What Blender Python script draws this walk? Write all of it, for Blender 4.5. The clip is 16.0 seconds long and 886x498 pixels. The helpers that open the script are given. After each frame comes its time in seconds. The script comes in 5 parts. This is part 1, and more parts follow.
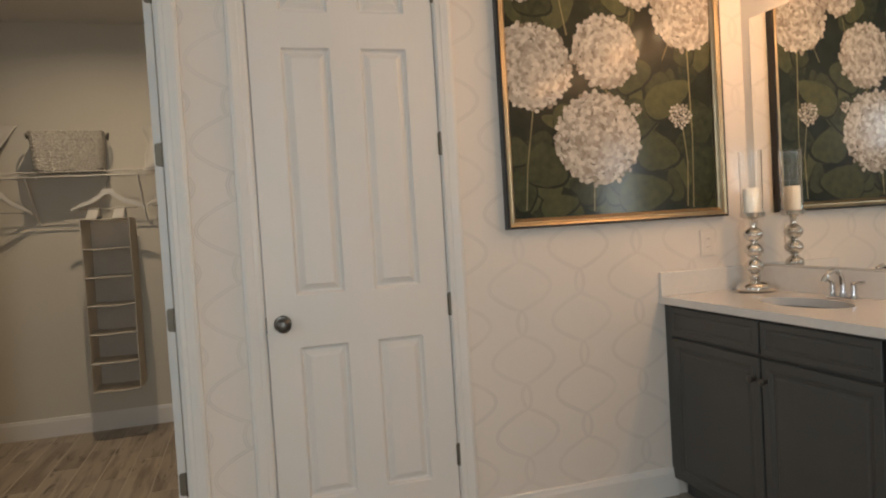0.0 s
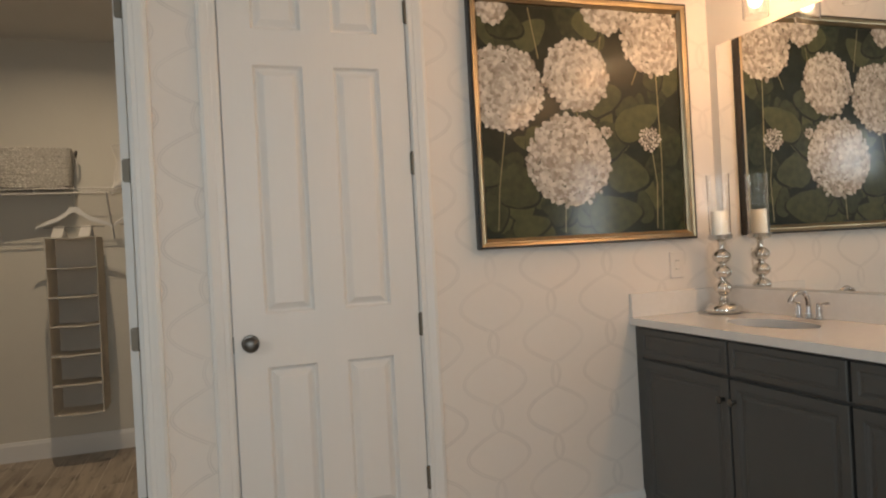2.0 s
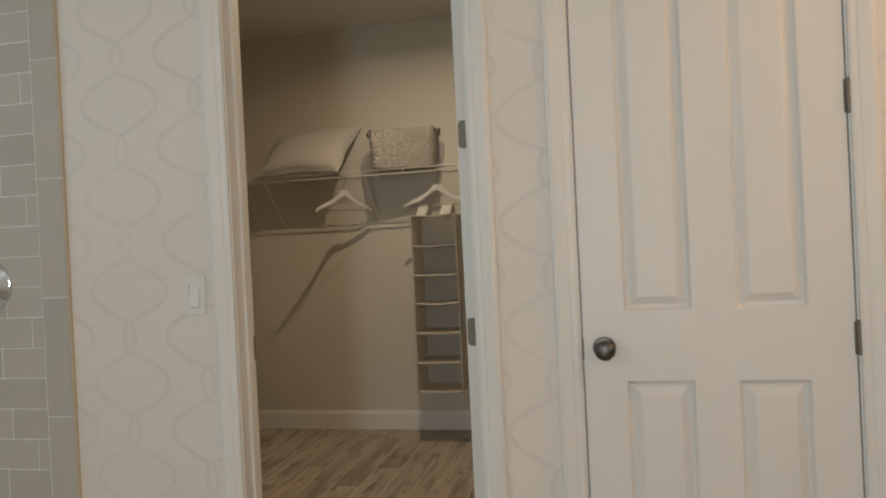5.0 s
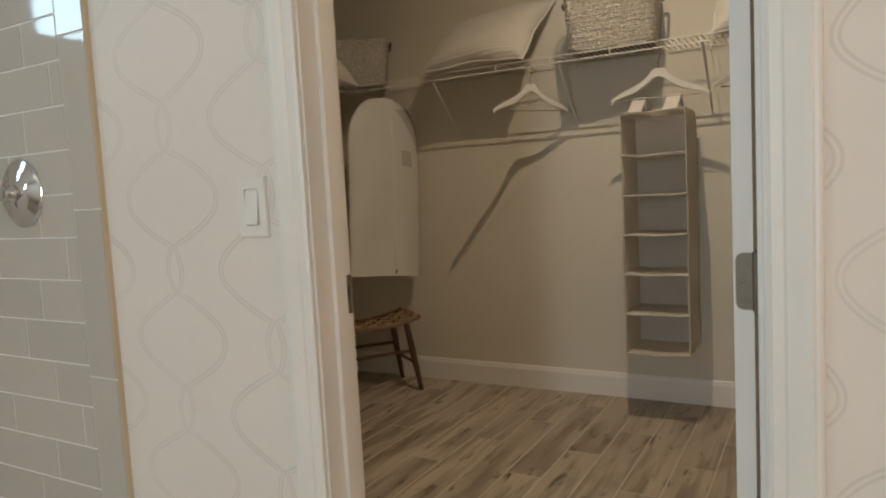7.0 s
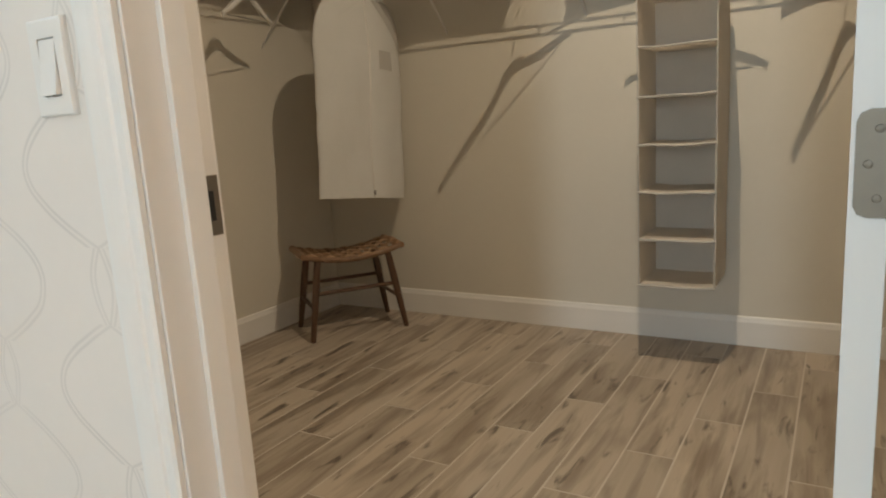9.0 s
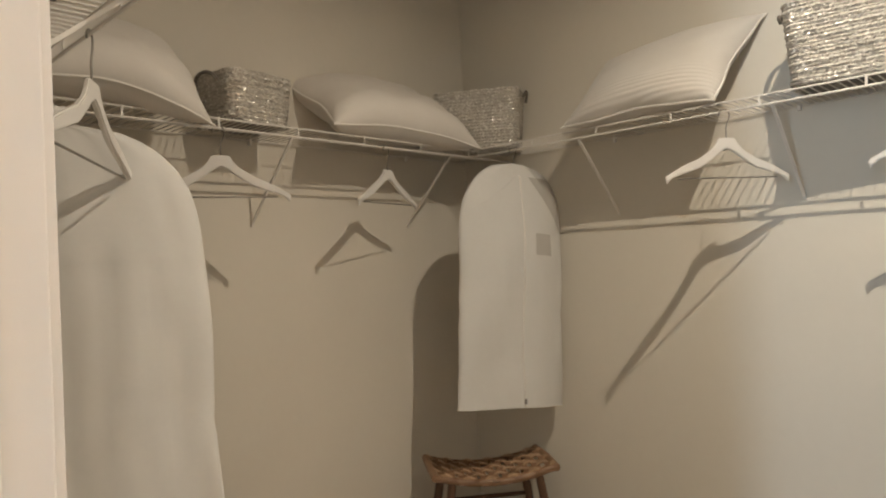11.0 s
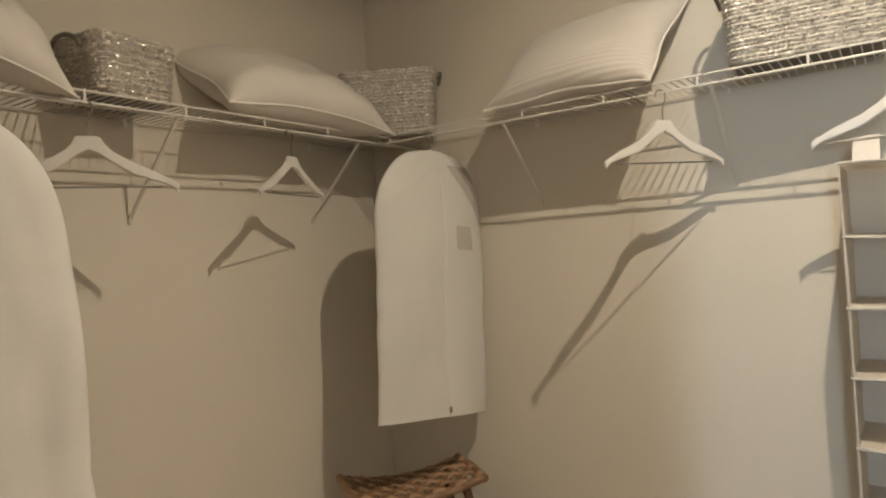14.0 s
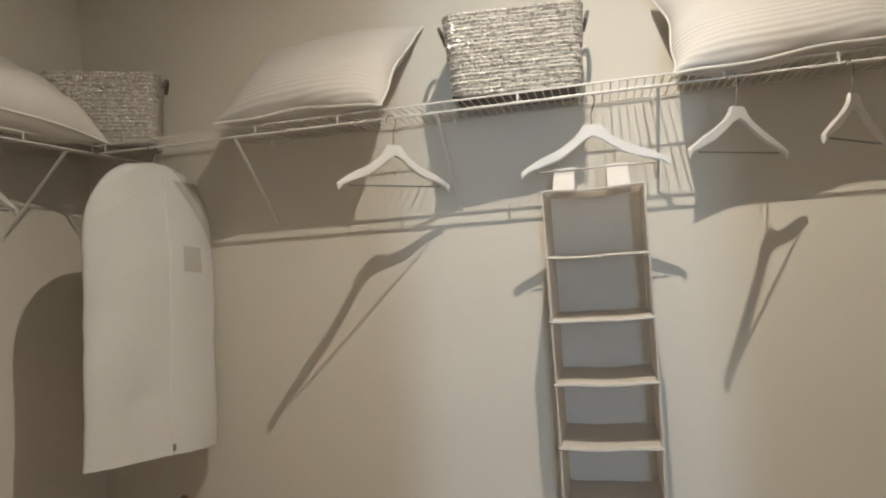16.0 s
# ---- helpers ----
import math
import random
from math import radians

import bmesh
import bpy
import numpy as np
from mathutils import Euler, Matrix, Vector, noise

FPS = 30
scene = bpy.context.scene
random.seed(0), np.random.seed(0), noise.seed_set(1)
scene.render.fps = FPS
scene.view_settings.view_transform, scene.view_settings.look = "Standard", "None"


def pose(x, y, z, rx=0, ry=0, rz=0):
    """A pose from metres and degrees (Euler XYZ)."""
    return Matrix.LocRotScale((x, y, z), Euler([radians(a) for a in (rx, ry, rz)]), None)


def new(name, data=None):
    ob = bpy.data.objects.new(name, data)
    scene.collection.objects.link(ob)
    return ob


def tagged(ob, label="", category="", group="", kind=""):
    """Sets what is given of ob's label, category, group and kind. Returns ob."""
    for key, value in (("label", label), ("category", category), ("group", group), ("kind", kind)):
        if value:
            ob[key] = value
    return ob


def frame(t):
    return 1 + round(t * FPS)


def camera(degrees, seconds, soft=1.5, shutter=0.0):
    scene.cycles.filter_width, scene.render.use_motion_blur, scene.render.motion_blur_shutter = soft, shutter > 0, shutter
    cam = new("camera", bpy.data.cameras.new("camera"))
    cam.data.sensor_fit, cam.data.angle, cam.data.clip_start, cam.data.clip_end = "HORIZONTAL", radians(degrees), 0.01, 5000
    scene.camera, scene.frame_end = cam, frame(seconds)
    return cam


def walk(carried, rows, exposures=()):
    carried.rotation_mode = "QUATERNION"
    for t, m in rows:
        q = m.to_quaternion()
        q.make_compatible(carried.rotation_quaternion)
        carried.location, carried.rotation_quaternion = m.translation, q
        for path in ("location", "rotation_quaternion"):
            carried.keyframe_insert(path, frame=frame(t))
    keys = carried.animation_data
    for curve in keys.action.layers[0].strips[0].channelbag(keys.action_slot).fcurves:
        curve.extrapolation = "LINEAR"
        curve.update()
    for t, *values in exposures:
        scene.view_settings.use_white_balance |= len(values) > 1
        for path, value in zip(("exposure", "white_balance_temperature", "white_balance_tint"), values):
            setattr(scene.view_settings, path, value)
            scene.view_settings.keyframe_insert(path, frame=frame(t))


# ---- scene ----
# ---------- camera ----------
cam = camera(66.2, 16.0, 2.1)
ROWS = [
    (0.0, 0.0947, 0.1083, 1.279, -16.23, -1.98, 3.47),
    (0.5, 0.1073, 0.1157, 1.2883, -14.95, -2.45, 3.88),
    (1.0, 0.1307, 0.107, 1.2791, -16.76, -0.93, 3.74),
    (1.5, 0.1151, 0.1065, 1.2668, -18.34, -0.52, 3.33),
    (2.0, 0.1089, 0.1145, 1.256, -18.46, 0.01, 3.04),
    (2.5, 0.1244, 0.1045, 1.2558, -5.71, 0.92, 2.86),
    (3.0, 0.129, 0.1147, 1.2572, 3.17, 0.28, 3.09),
    (5.5, 0.1764, 0.985, 1.2599, 17.44, -0.12, 2.73),
    (6.0, 0.1294, 1.242, 1.2406, 25.57, 0.84, 2.67),
    (6.5, -0.0081, 1.5206, 1.2076, 28.67, -1.11, 2.93),
    (7.0, -0.087, 1.7427, 1.1447, 29.35, -4.86, 3.08),
    (7.5, -0.0889, 1.9322, 1.0377, 30.29, -13.3, 3.3),
    (8.0, -0.0814, 1.9529, 0.926, 32.04, -22.74, 4.12),
    (8.5, -0.0966, 2.046, 0.9594, 31.69, -22.09, 3.78),
    (9.0, -0.2150, 2.2230, 1.0380, 30.66, -10.73, 3.60),
    (9.2, -0.2780, 2.3190, 1.0930, 30.67, -6.49, 3.64),
    (11.3, -0.5066, 2.7591, 1.3076, 46.24, 1.3, 2.38),
    (11.5, -0.499, 2.7706, 1.3141, 47.85, 1.32, 2.48),
    (12.0, -0.4929, 2.7814, 1.3053, 49.92, 1.33, 2.59),
    (12.5, -0.5301, 2.8040, 1.3083, 50.24, 1.22, 2.66),
    (13.0, -0.6349, 2.8230, 1.3073, 50.46, 1.25, 2.81),
    (13.5, -0.7551, 2.8430, 1.3024, 47.58, 0.91, 3.21),
    (14.0, -0.7669, 2.8615, 1.3019, 34.21, 0.08, 3.95),
    (14.5, -0.7777, 2.8805, 1.3129, 26.51, 0.21, 4.21),
    (15.0, -0.7821, 2.9019, 1.3057, 21.03, 0.67, 4.27),
    (15.5, -0.7665, 2.9136, 1.2952, 16.01, 0.74, 4.25),
    (16.0, -0.7242, 2.9247, 1.2868, 13.64, 0.69, 4.02),
]
EXPOSURES = [(0.0, -1.45, 7900, 13.5), (2.0, -1.44, 7900, 13.5), (2.5, -1.40, 7500, 11.5), (3.0, -1.37, 7500, 12), (5.5, -1.31, 8000, 12), (6.5, -1.23, 7800, 12), (7.0, -1.04, 7800, 12), (8.0, -0.57, 8100, 11.5), (9.0, -0.5, 7300, 9.5),
             (11.5, 0.13, 6500, 9.5), (12.5, 0.16, 6300, 9.0), (13.5, 0.12, 6700, 9.5), (14.0, 0.04, 6900, 9.5), (14.5, 0.06, 6700, 9.0), (16.0, 0.04, 6100, 8.8)]
walk(cam, [(t, pose(x, y, z, 90 + pitch, 0, yaw) @ pose(0, 0, 0, 0, 0, -roll)) for t, x, y, z, yaw, pitch, roll in ROWS], EXPOSURES)

# ---------- plan, in metres ----------
WY, WB = 2.75, 2.863            # wall between bathroom and closet: bathroom face, closet face
BX0, BX1, BY0 = -2.9, 2.36, -2.2   # bathroom
CX0, CX1, CY1 = -2.77, 1.25, 5.29  # closet
TOP = 2.81
DOOR_H = 2.44
OPEN_L, OPEN_R = -0.937, -0.158    # closet doorway, jamb faces
SHUT_L, SHUT_R = 0.150, 0.878      # shut door's opening
TILE_X = -1.552

# ---------- sky and lamps ----------
world = bpy.data.worlds.new("World")
scene.world = world
world.use_nodes = True
wn = world.node_tree.nodes
sky = wn.new("ShaderNodeTexSky")
sky.sky_type = 'NISHITA'
sky.sun_disc = False
sky.sun_elevation, sky.sun_rotation = radians(40), radians(200)
world.node_tree.links.new(sky.outputs["Color"], wn["Background"].inputs["Color"])
wn["Background"].inputs["Strength"].default_value = 0.12


def lamp(name, kind, m, power, colour, **sizes):
    data = bpy.data.lights.new(name, kind)
    data.energy, data.color = power, colour
    for key, value in sizes.items():
        if key == "shape":
            data.shape = value
        elif key == "size":
            data.size = value
        elif key == "size_y":
            data.size_y = value
        elif key == "spread":
            data.spread = radians(value)
        elif key == "radius":
            data.shadow_soft_size = value
    ob = new(name, data)
    ob.matrix_world = m
    return ob


LIGHT_XY = (-0.69, 4.12)
DAY = (0.63, 0.82, 1.0)
lamp("closet_lamp", 'AREA', pose(LIGHT_XY[0], LIGHT_XY[1], TOP - 0.026), 31, (1.0, 0.87, 0.70), shape='DISK', size=0.020, spread=165)
lamp("window_daylight", 'AREA', pose(0.10, BY0 + 0.03, 1.45, 90, 0, 0), 105, DAY, shape='RECTANGLE', size=0.42, size_y=1.55)
lamp("west_daylight", 'AREA', pose(BX0 + 0.03, -0.95, 2.14, 0, -90, 0), 65, (0.60, 0.80, 1.0), shape='RECTANGLE', size=0.5, size_y=0.56)
lamp("shower_daylight", 'AREA', pose(BX0 + 0.03, 1.885, 2.10, 0, -90, 0), 9, (0.42, 0.70, 1.0), shape='RECTANGLE', size=0.45, size_y=0.34)
# the three bulbs from y = 1.29 down are unseen fill for the north wall
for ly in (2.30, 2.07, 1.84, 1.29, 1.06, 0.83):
    lamp("vanity_bulb_and_fill_light", 'POINT', pose(2.22, ly, 2.19), 5.7, (1.0, 0.52, 0.25), radius=0.028)


# ---------- materials ----------
def material(name, colour, rough=0.5, metal=0.0, vary=0.06, scale=6.0, bump=0.0, bump_scale=200.0, spread=0.0, coat=0.0, stretch=(1, 1, 1), spec=None):
    """A surface with mottling at two scales, fine relief and a spread of tone from object to object."""
    m = bpy.data.materials.new(name)
    m.use_nodes = True
    nt = m.node_tree
    N, L = nt.nodes, nt.links
    b = N["Principled BSDF"]
    b.inputs["Roughness"].default_value = rough
    b.inputs["Metallic"].default_value = metal
    b.inputs["Coat Weight"].default_value = coat
    if spec is not None:
        b.inputs["Specular IOR Level"].default_value = spec
    tc = N.new("ShaderNodeTexCoord")
    mp = N.new("ShaderNodeMapping")
    mp.inputs["Scale"].default_value = stretch
    L.new(tc.outputs["Object"], mp.inputs["Vector"])
    big = N.new("ShaderNodeTexNoise")
    big.inputs["Scale"].default_value, big.inputs["Detail"].default_value = scale, 5
    fine = N.new("ShaderNodeTexNoise")
    fine.inputs["Scale"].default_value, fine.inputs["Detail"].default_value = scale * 14, 3
    for n in (big, fine):
        L.new(mp.outputs["Vector"], n.inputs["Vector"])
    add = N.new("ShaderNodeMath")
    add.operation = 'MULTIPLY_ADD'
    add.inputs[1].default_value = 0.4
    L.new(fine.outputs["Fac"], add.inputs[0])
    L.new(big.outputs["Fac"], add.inputs[2])
    last = add.outputs[0]
    if spread:
        oi = N.new("ShaderNodeObjectInfo")
        s = N.new("ShaderNodeMath")
        s.operation = 'MULTIPLY_ADD'
        s.inputs[1].default_value = spread / max(vary, 1e-3)
        L.new(oi.outputs["Random"], s.inputs[0])
        L.new(last, s.inputs[2])
        last = s.outputs[0]
    r = N.new("ShaderNodeMapRange")
    r.inputs["From Min"].default_value, r.inputs["From Max"].default_value = 0.35, 1.05
    r.inputs["To Min"].default_value, r.inputs["To Max"].default_value = 1 - vary, 1 + vary
    r.clamp = False
    L.new(last, r.inputs["Value"])
    mul = N.new("ShaderNodeVectorMath")
    mul.operation = 'SCALE'
    mul.inputs[0].default_value = colour
    L.new(r.outputs["Result"], mul.inputs["Scale"])
    L.new(mul.outputs["Vector"], b.inputs["Base Color"])
    if bump:
        bn = N.new("ShaderNodeTexNoise")
        bn.inputs["Scale"].default_value, bn.inputs["Detail"].default_value = bump_scale, 4
        L.new(mp.outputs["Vector"], bn.inputs["Vector"])
        bu = N.new("ShaderNodeBump")
        bu.inputs["Strength"].default_value, bu.inputs["Distance"].default_value = bump, 0.002
        L.new(bn.outputs["Fac"], bu.inputs["Height"])
        L.new(bu.outputs["Normal"], b.inputs["Normal"])
    return m


def maths(nt, op, a, b=None, c=None):
    n = nt.nodes.new("ShaderNodeMath")
    n.operation = op
    for i, v in enumerate((a, b, c)):
        if v is None:
            continue
        if isinstance(v, (int, float)):
            n.inputs[i].default_value = v
        else:
            nt.links.new(v, n.inputs[i])
    return n.outputs[0]


def wallpaper_material():
    """Cream paper with a printed trellis of paired wavy lines that bulge into ogees and pinch into links."""
    m = material("wallpaper", (0.80, 0.735, 0.675), 0.55, vary=0.025, scale=3, bump=0.08, bump_scale=400)
    nt = m.node_tree
    N, L = nt.nodes, nt.links
    tc = N.new("ShaderNodeTexCoord")
    wob = N.new("ShaderNodeTexNoise")
    wob.inputs["Scale"].default_value = 7
    L.new(tc.outputs["Object"], wob.inputs["Vector"])
    sep = N.new("ShaderNodeSeparateXYZ")
    L.new(tc.outputs["Object"], sep.inputs[0])
    w = maths(nt, 'MULTIPLY', maths(nt, 'SUBTRACT', wob.outputs["Fac"], 0.5), 0.022)
    x = maths(nt, 'ADD', sep.outputs["X"], w)
    total = None
    for k in (0, 1):
        # columns 0.56 apart, the second set between them and half a period higher
        u = maths(nt, 'SUBTRACT', maths(nt, 'FLOORED_MODULO', maths(nt, 'ADD', x, 1.33 + 0.14 + 0.28 * k + 0.14), 0.56), 0.28)
        v = maths(nt, 'DIVIDE', maths(nt, 'ADD', sep.outputs["Z"], -1.316 + 0.156 * k), 0.312)
        q = maths(nt, 'ABSOLUTE', maths(nt, 'SUBTRACT', maths(nt, 'FLOORED_MODULO', maths(nt, 'ADD', v, 0.5), 1.0), 0.5))
        bulging = maths(nt, 'GREATER_THAN', q, 0.17)
        s_ = maths(nt, 'MULTIPLY', maths(nt, 'SUBTRACT', q, 0.17), math.pi / 0.66)
        wide = maths(nt, 'MULTIPLY', maths(nt, 'MULTIPLY', maths(nt, 'SINE', s_), 0.135), bulging)
        link = maths(nt, 'MULTIPLY', maths(nt, 'MULTIPLY', maths(nt, 'COSINE', maths(nt, 'MULTIPLY', q, math.pi / 2 / 0.17)), 0.016), maths(nt, 'SUBTRACT', 1.0, bulging))
        f = maths(nt, 'ADD', wide, link)
        slope = maths(nt, 'MULTIPLY', maths(nt, 'MULTIPLY', maths(nt, 'COSINE', s_), 2.0), bulging)
        true = maths(nt, 'SQRT', maths(nt, 'ADD', 1.0, maths(nt, 'MULTIPLY', slope, slope)))
        a = maths(nt, 'ABSOLUTE', u)
        for off in (0.0, 0.0088):
            d = maths(nt, 'ABSOLUTE', maths(nt, 'SUBTRACT', maths(nt, 'SUBTRACT', maths(nt, 'DIVIDE', maths(nt, 'SUBTRACT', a, f), true), off), 0.0))
            s = maths(nt, 'MULTIPLY', maths(nt, 'MAXIMUM', maths(nt, 'SUBTRACT', 1.0, maths(nt, 'DIVIDE', d, 0.0034)), 0.0), 1.3)
            total = s if total is None else maths(nt, 'MAXIMUM', total, s)
    fade = N.new("ShaderNodeTexNoise")
    fade.inputs["Scale"].default_value = 4.5
    L.new(tc.outputs["Object"], fade.inputs["Vector"])
    fac = maths(nt, 'MULTIPLY', maths(nt, 'MINIMUM', total, 1.0), maths(nt, 'MULTIPLY_ADD', fade.outputs["Fac"], 1.1, -0.10))
    b = N["Principled BSDF"]
    base = b.inputs["Base Color"].links[0].from_socket
    mix = N.new("ShaderNodeMix")
    mix.data_type = 'RGBA'
    L.new(fac, mix.inputs["Factor"])
    L.new(base, mix.inputs["A"])
    mix.inputs["B"].default_value = (0.595, 0.545, 0.50, 1)
    L.new(mix.outputs["Result"], b.inputs["Base Color"])
    return m


def plank_material():
    """Wood-look porcelain: pale grey-brown ground with dark streaks and knots along the length."""
    m = material("plank_tile", (0.41, 0.345, 0.275), 0.42, vary=0.12, scale=3, bump=0.15, bump_scale=60, spread=0.10, stretch=(1, 0.12, 1))
    nt = m.node_tree
    N, L = nt.nodes, nt.links
    tc = N.new("ShaderNodeTexCoord")
    oi = N.new("ShaderNodeObjectInfo")
    shift = N.new("ShaderNodeVectorMath")
    shift.operation = 'MULTIPLY_ADD'
    comb = N.new("ShaderNodeCombineXYZ")
    for i, k in enumerate((37.0, 53.0, 91.0)):
        L.new(maths(nt, 'MULTIPLY', oi.outputs["Random"], k), comb.inputs[i])
    L.new(tc.outputs["Object"], shift.inputs[0])
    shift.inputs[1].default_value = (1, 1, 1)
    L.new(comb.outputs[0], shift.inputs[2])
    streaks = []
    for stretch, scale, lo, hi in (((1, 0.10, 1), 20.0, 0.50, 0.64), ((1, 0.14, 1), 9.0, 0.47, 0.64), ((1, 0.06, 1), 60.0, 0.50, 0.75), ((1, 0.22, 1), 22.0, 0.60, 0.70)):
        mp = N.new("ShaderNodeMapping")
        mp.inputs["Scale"].default_value = stretch
        L.new(shift.outputs[0], mp.inputs["Vector"])
        n = N.new("ShaderNodeTexNoise")
        n.inputs["Scale"].default_value, n.inputs["Detail"].default_value = scale, 6
        n.inputs["Distortion"].default_value = 0.6
        L.new(mp.outputs[0], n.inputs["Vector"])
        r = N.new("ShaderNodeMapRange")
        r.inputs["From Min"].default_value, r.inputs["From Max"].default_value = lo, hi
        L.new(n.outputs["Fac"], r.inputs["Value"])
        streaks.append(r.outputs["Result"])
    b = N["Principled BSDF"]
    last = b.inputs["Base Color"].links[0].from_socket
    for s, k, colour in zip(streaks, (0.50, 0.66, 0.30, 0.75), ((0.15, 0.105, 0.073, 1), (0.20, 0.148, 0.108, 1), (0.52, 0.45, 0.38, 1), (0.06, 0.042, 0.030, 1))):
        mix = N.new("ShaderNodeMix")
        mix.data_type = 'RGBA'
        L.new(maths(nt, 'MULTIPLY', s, k), mix.inputs["Factor"])
        L.new(last, mix.inputs["A"])
        mix.inputs["B"].default_value = colour
        last = mix.outputs["Result"]
    L.new(last, b.inputs["Base Color"])
    return m


def glass_material(name, tint=(1, 1, 1), rough=0.0):
    m = bpy.data.materials.new(name)
    m.use_nodes = True
    b = m.node_tree.nodes["Principled BSDF"]
    b.inputs["Base Color"].default_value = (*tint, 1)
    b.inputs["Transmission Weight"].default_value = 1.0
    b.inputs["Roughness"].default_value = rough
    b.inputs["IOR"].default_value = 1.45
    return m


def glow_material(name, colour, strength):
    m = bpy.data.materials.new(name)
    m.use_nodes = True
    b = m.node_tree.nodes["Principled BSDF"]
    b.inputs["Base Color"].default_value = (*colour, 1)
    b.inputs["Emission Color"].default_value = (*colour, 1)
    b.inputs["Emission Strength"].default_value = strength
    return m


def sparkle_material():
    """Silver-grey woven strands with glittering metallic flecks."""
    m = material("glitter_weave", (0.50, 0.465, 0.41), 0.45, vary=0.18, scale=30, bump=0.3, bump_scale=160)
    nt = m.node_tree
    N, L = nt.nodes, nt.links
    tc = N.new("ShaderNodeTexCoord")
    v = N.new("ShaderNodeTexVoronoi")
    v.inputs["Scale"].default_value = 170
    L.new(tc.outputs["Object"], v.inputs["Vector"])
    sep = N.new("ShaderNodeSeparateColor")
    L.new(v.outputs["Color"], sep.inputs[0])
    r = N.new("ShaderNodeMapRange")
    r.inputs["From Min"].default_value, r.inputs["From Max"].default_value = 0.72, 0.86
    L.new(sep.outputs[0], r.inputs["Value"])
    b = N["Principled BSDF"]
    L.new(r.outputs["Result"], b.inputs["Metallic"])
    rr = maths(nt, 'MULTIPLY_ADD', r.outputs["Result"], -0.14, 0.5)
    L.new(rr, b.inputs["Roughness"])
    base = b.inputs["Base Color"].links[0].from_socket
    mix = N.new("ShaderNodeMix")
    mix.data_type = 'RGBA'
    L.new(r.outputs["Result"], mix.inputs["Factor"])
    L.new(base, mix.inputs["A"])
    mix.inputs["B"].default_value = (0.74, 0.71, 0.66, 1)
    L.new(mix.outputs["Result"], b.inputs["Base Color"])
    # each fleck is tilted its own way
    tilt = N.new("ShaderNodeVectorMath")
    tilt.operation = 'MULTIPLY_ADD'
    L.new(v.outputs["Color"], tilt.inputs[0])
    tilt.inputs[1].default_value = (1.1, 1.1, 1.1)
    tilt.inputs[2].default_value = (-0.55, -0.55, -0.55)
    bump = b.inputs["Normal"].links[0].from_socket
    plus = N.new("ShaderNodeVectorMath")
    L.new(bump, plus.inputs[0])
    L.new(tilt.outputs[0], plus.inputs[1])
    norm = N.new("ShaderNodeVectorMath")
    norm.operation = 'NORMALIZE'
    L.new(plus.outputs[0], norm.inputs[0])
    L.new(norm.outputs[0], b.inputs["Normal"])
    return m


def ribbed_cloth(name, colour, pitch, height):
    """Woven cotton with fine cords across it."""
    m = material(name, colour, 0.9, vary=0.04, scale=9, bump=0.2, bump_scale=500)
    nt = m.node_tree
    N, L = nt.nodes, nt.links
    tc = N.new("ShaderNodeTexCoord")
    sep = N.new("ShaderNodeSeparateXYZ")
    L.new(tc.outputs["Object"], sep.inputs[0])
    rib = maths(nt, 'SINE', maths(nt, 'MULTIPLY', sep.outputs["Y"], 2 * math.pi / pitch))
    band = maths(nt, 'LESS_THAN', sep.outputs["Y"], height)
    bu = N.new("ShaderNodeBump")
    bu.inputs["Strength"].default_value, bu.inputs["Distance"].default_value = 0.28, 0.003
    L.new(maths(nt, 'MULTIPLY', rib, band), bu.inputs["Height"])
    b = N["Principled BSDF"]
    L.new(b.inputs["Normal"].links[0].from_socket, bu.inputs["Normal"])
    L.new(bu.outputs["Normal"], b.inputs["Normal"])
    b.inputs["Sheen Weight"].default_value = 0.15
    return m


def island_material(name, dark, light, rough, spec=0.2):
    """Painted daubs, each of its own tone between two colours."""
    m = bpy.data.materials.new(name)
    m.use_nodes = True
    nt = m.node_tree
    N, L = nt.nodes, nt.links
    g = N.new("ShaderNodeNewGeometry")
    tc = N.new("ShaderNodeTexCoord")
    n = N.new("ShaderNodeTexNoise")
    n.inputs["Scale"].default_value = 30
    L.new(tc.outputs["Object"], n.inputs["Vector"])
    f = maths(nt, 'ADD', maths(nt, 'MULTIPLY', g.outputs["Random Per Island"], 0.75), maths(nt, 'MULTIPLY_ADD', n.outputs["Fac"], 0.9, -0.32))
    mix = N.new("ShaderNodeMix")
    mix.data_type = 'RGBA'
    L.new(f, mix.inputs["Factor"])
    mix.inputs["A"].default_value, mix.inputs["B"].default_value = (*dark, 1), (*light, 1)
    b = N["Principled BSDF"]
    L.new(mix.outputs["Result"], b.inputs["Base Color"])
    b.inputs["Roughness"].default_value = rough
    b.inputs["Specular IOR Level"].default_value = spec
    return m


def let_light_through(m, share):
    """Thin cloth: part of the light that falls on it comes out behind."""
    nt = m.node_tree
    N, L = nt.nodes, nt.links
    b = N["Principled BSDF"]
    t = N.new("ShaderNodeBsdfTranslucent")
    L.new(b.inputs["Base Color"].links[0].from_socket, t.inputs["Color"])
    mix = N.new("ShaderNodeMixShader")
    mix.inputs[0].default_value = share
    L.new(b.outputs[0], mix.inputs[1])
    L.new(t.outputs[0], mix.inputs[2])
    L.new(mix.outputs[0], N["Material Output"].inputs["Surface"])


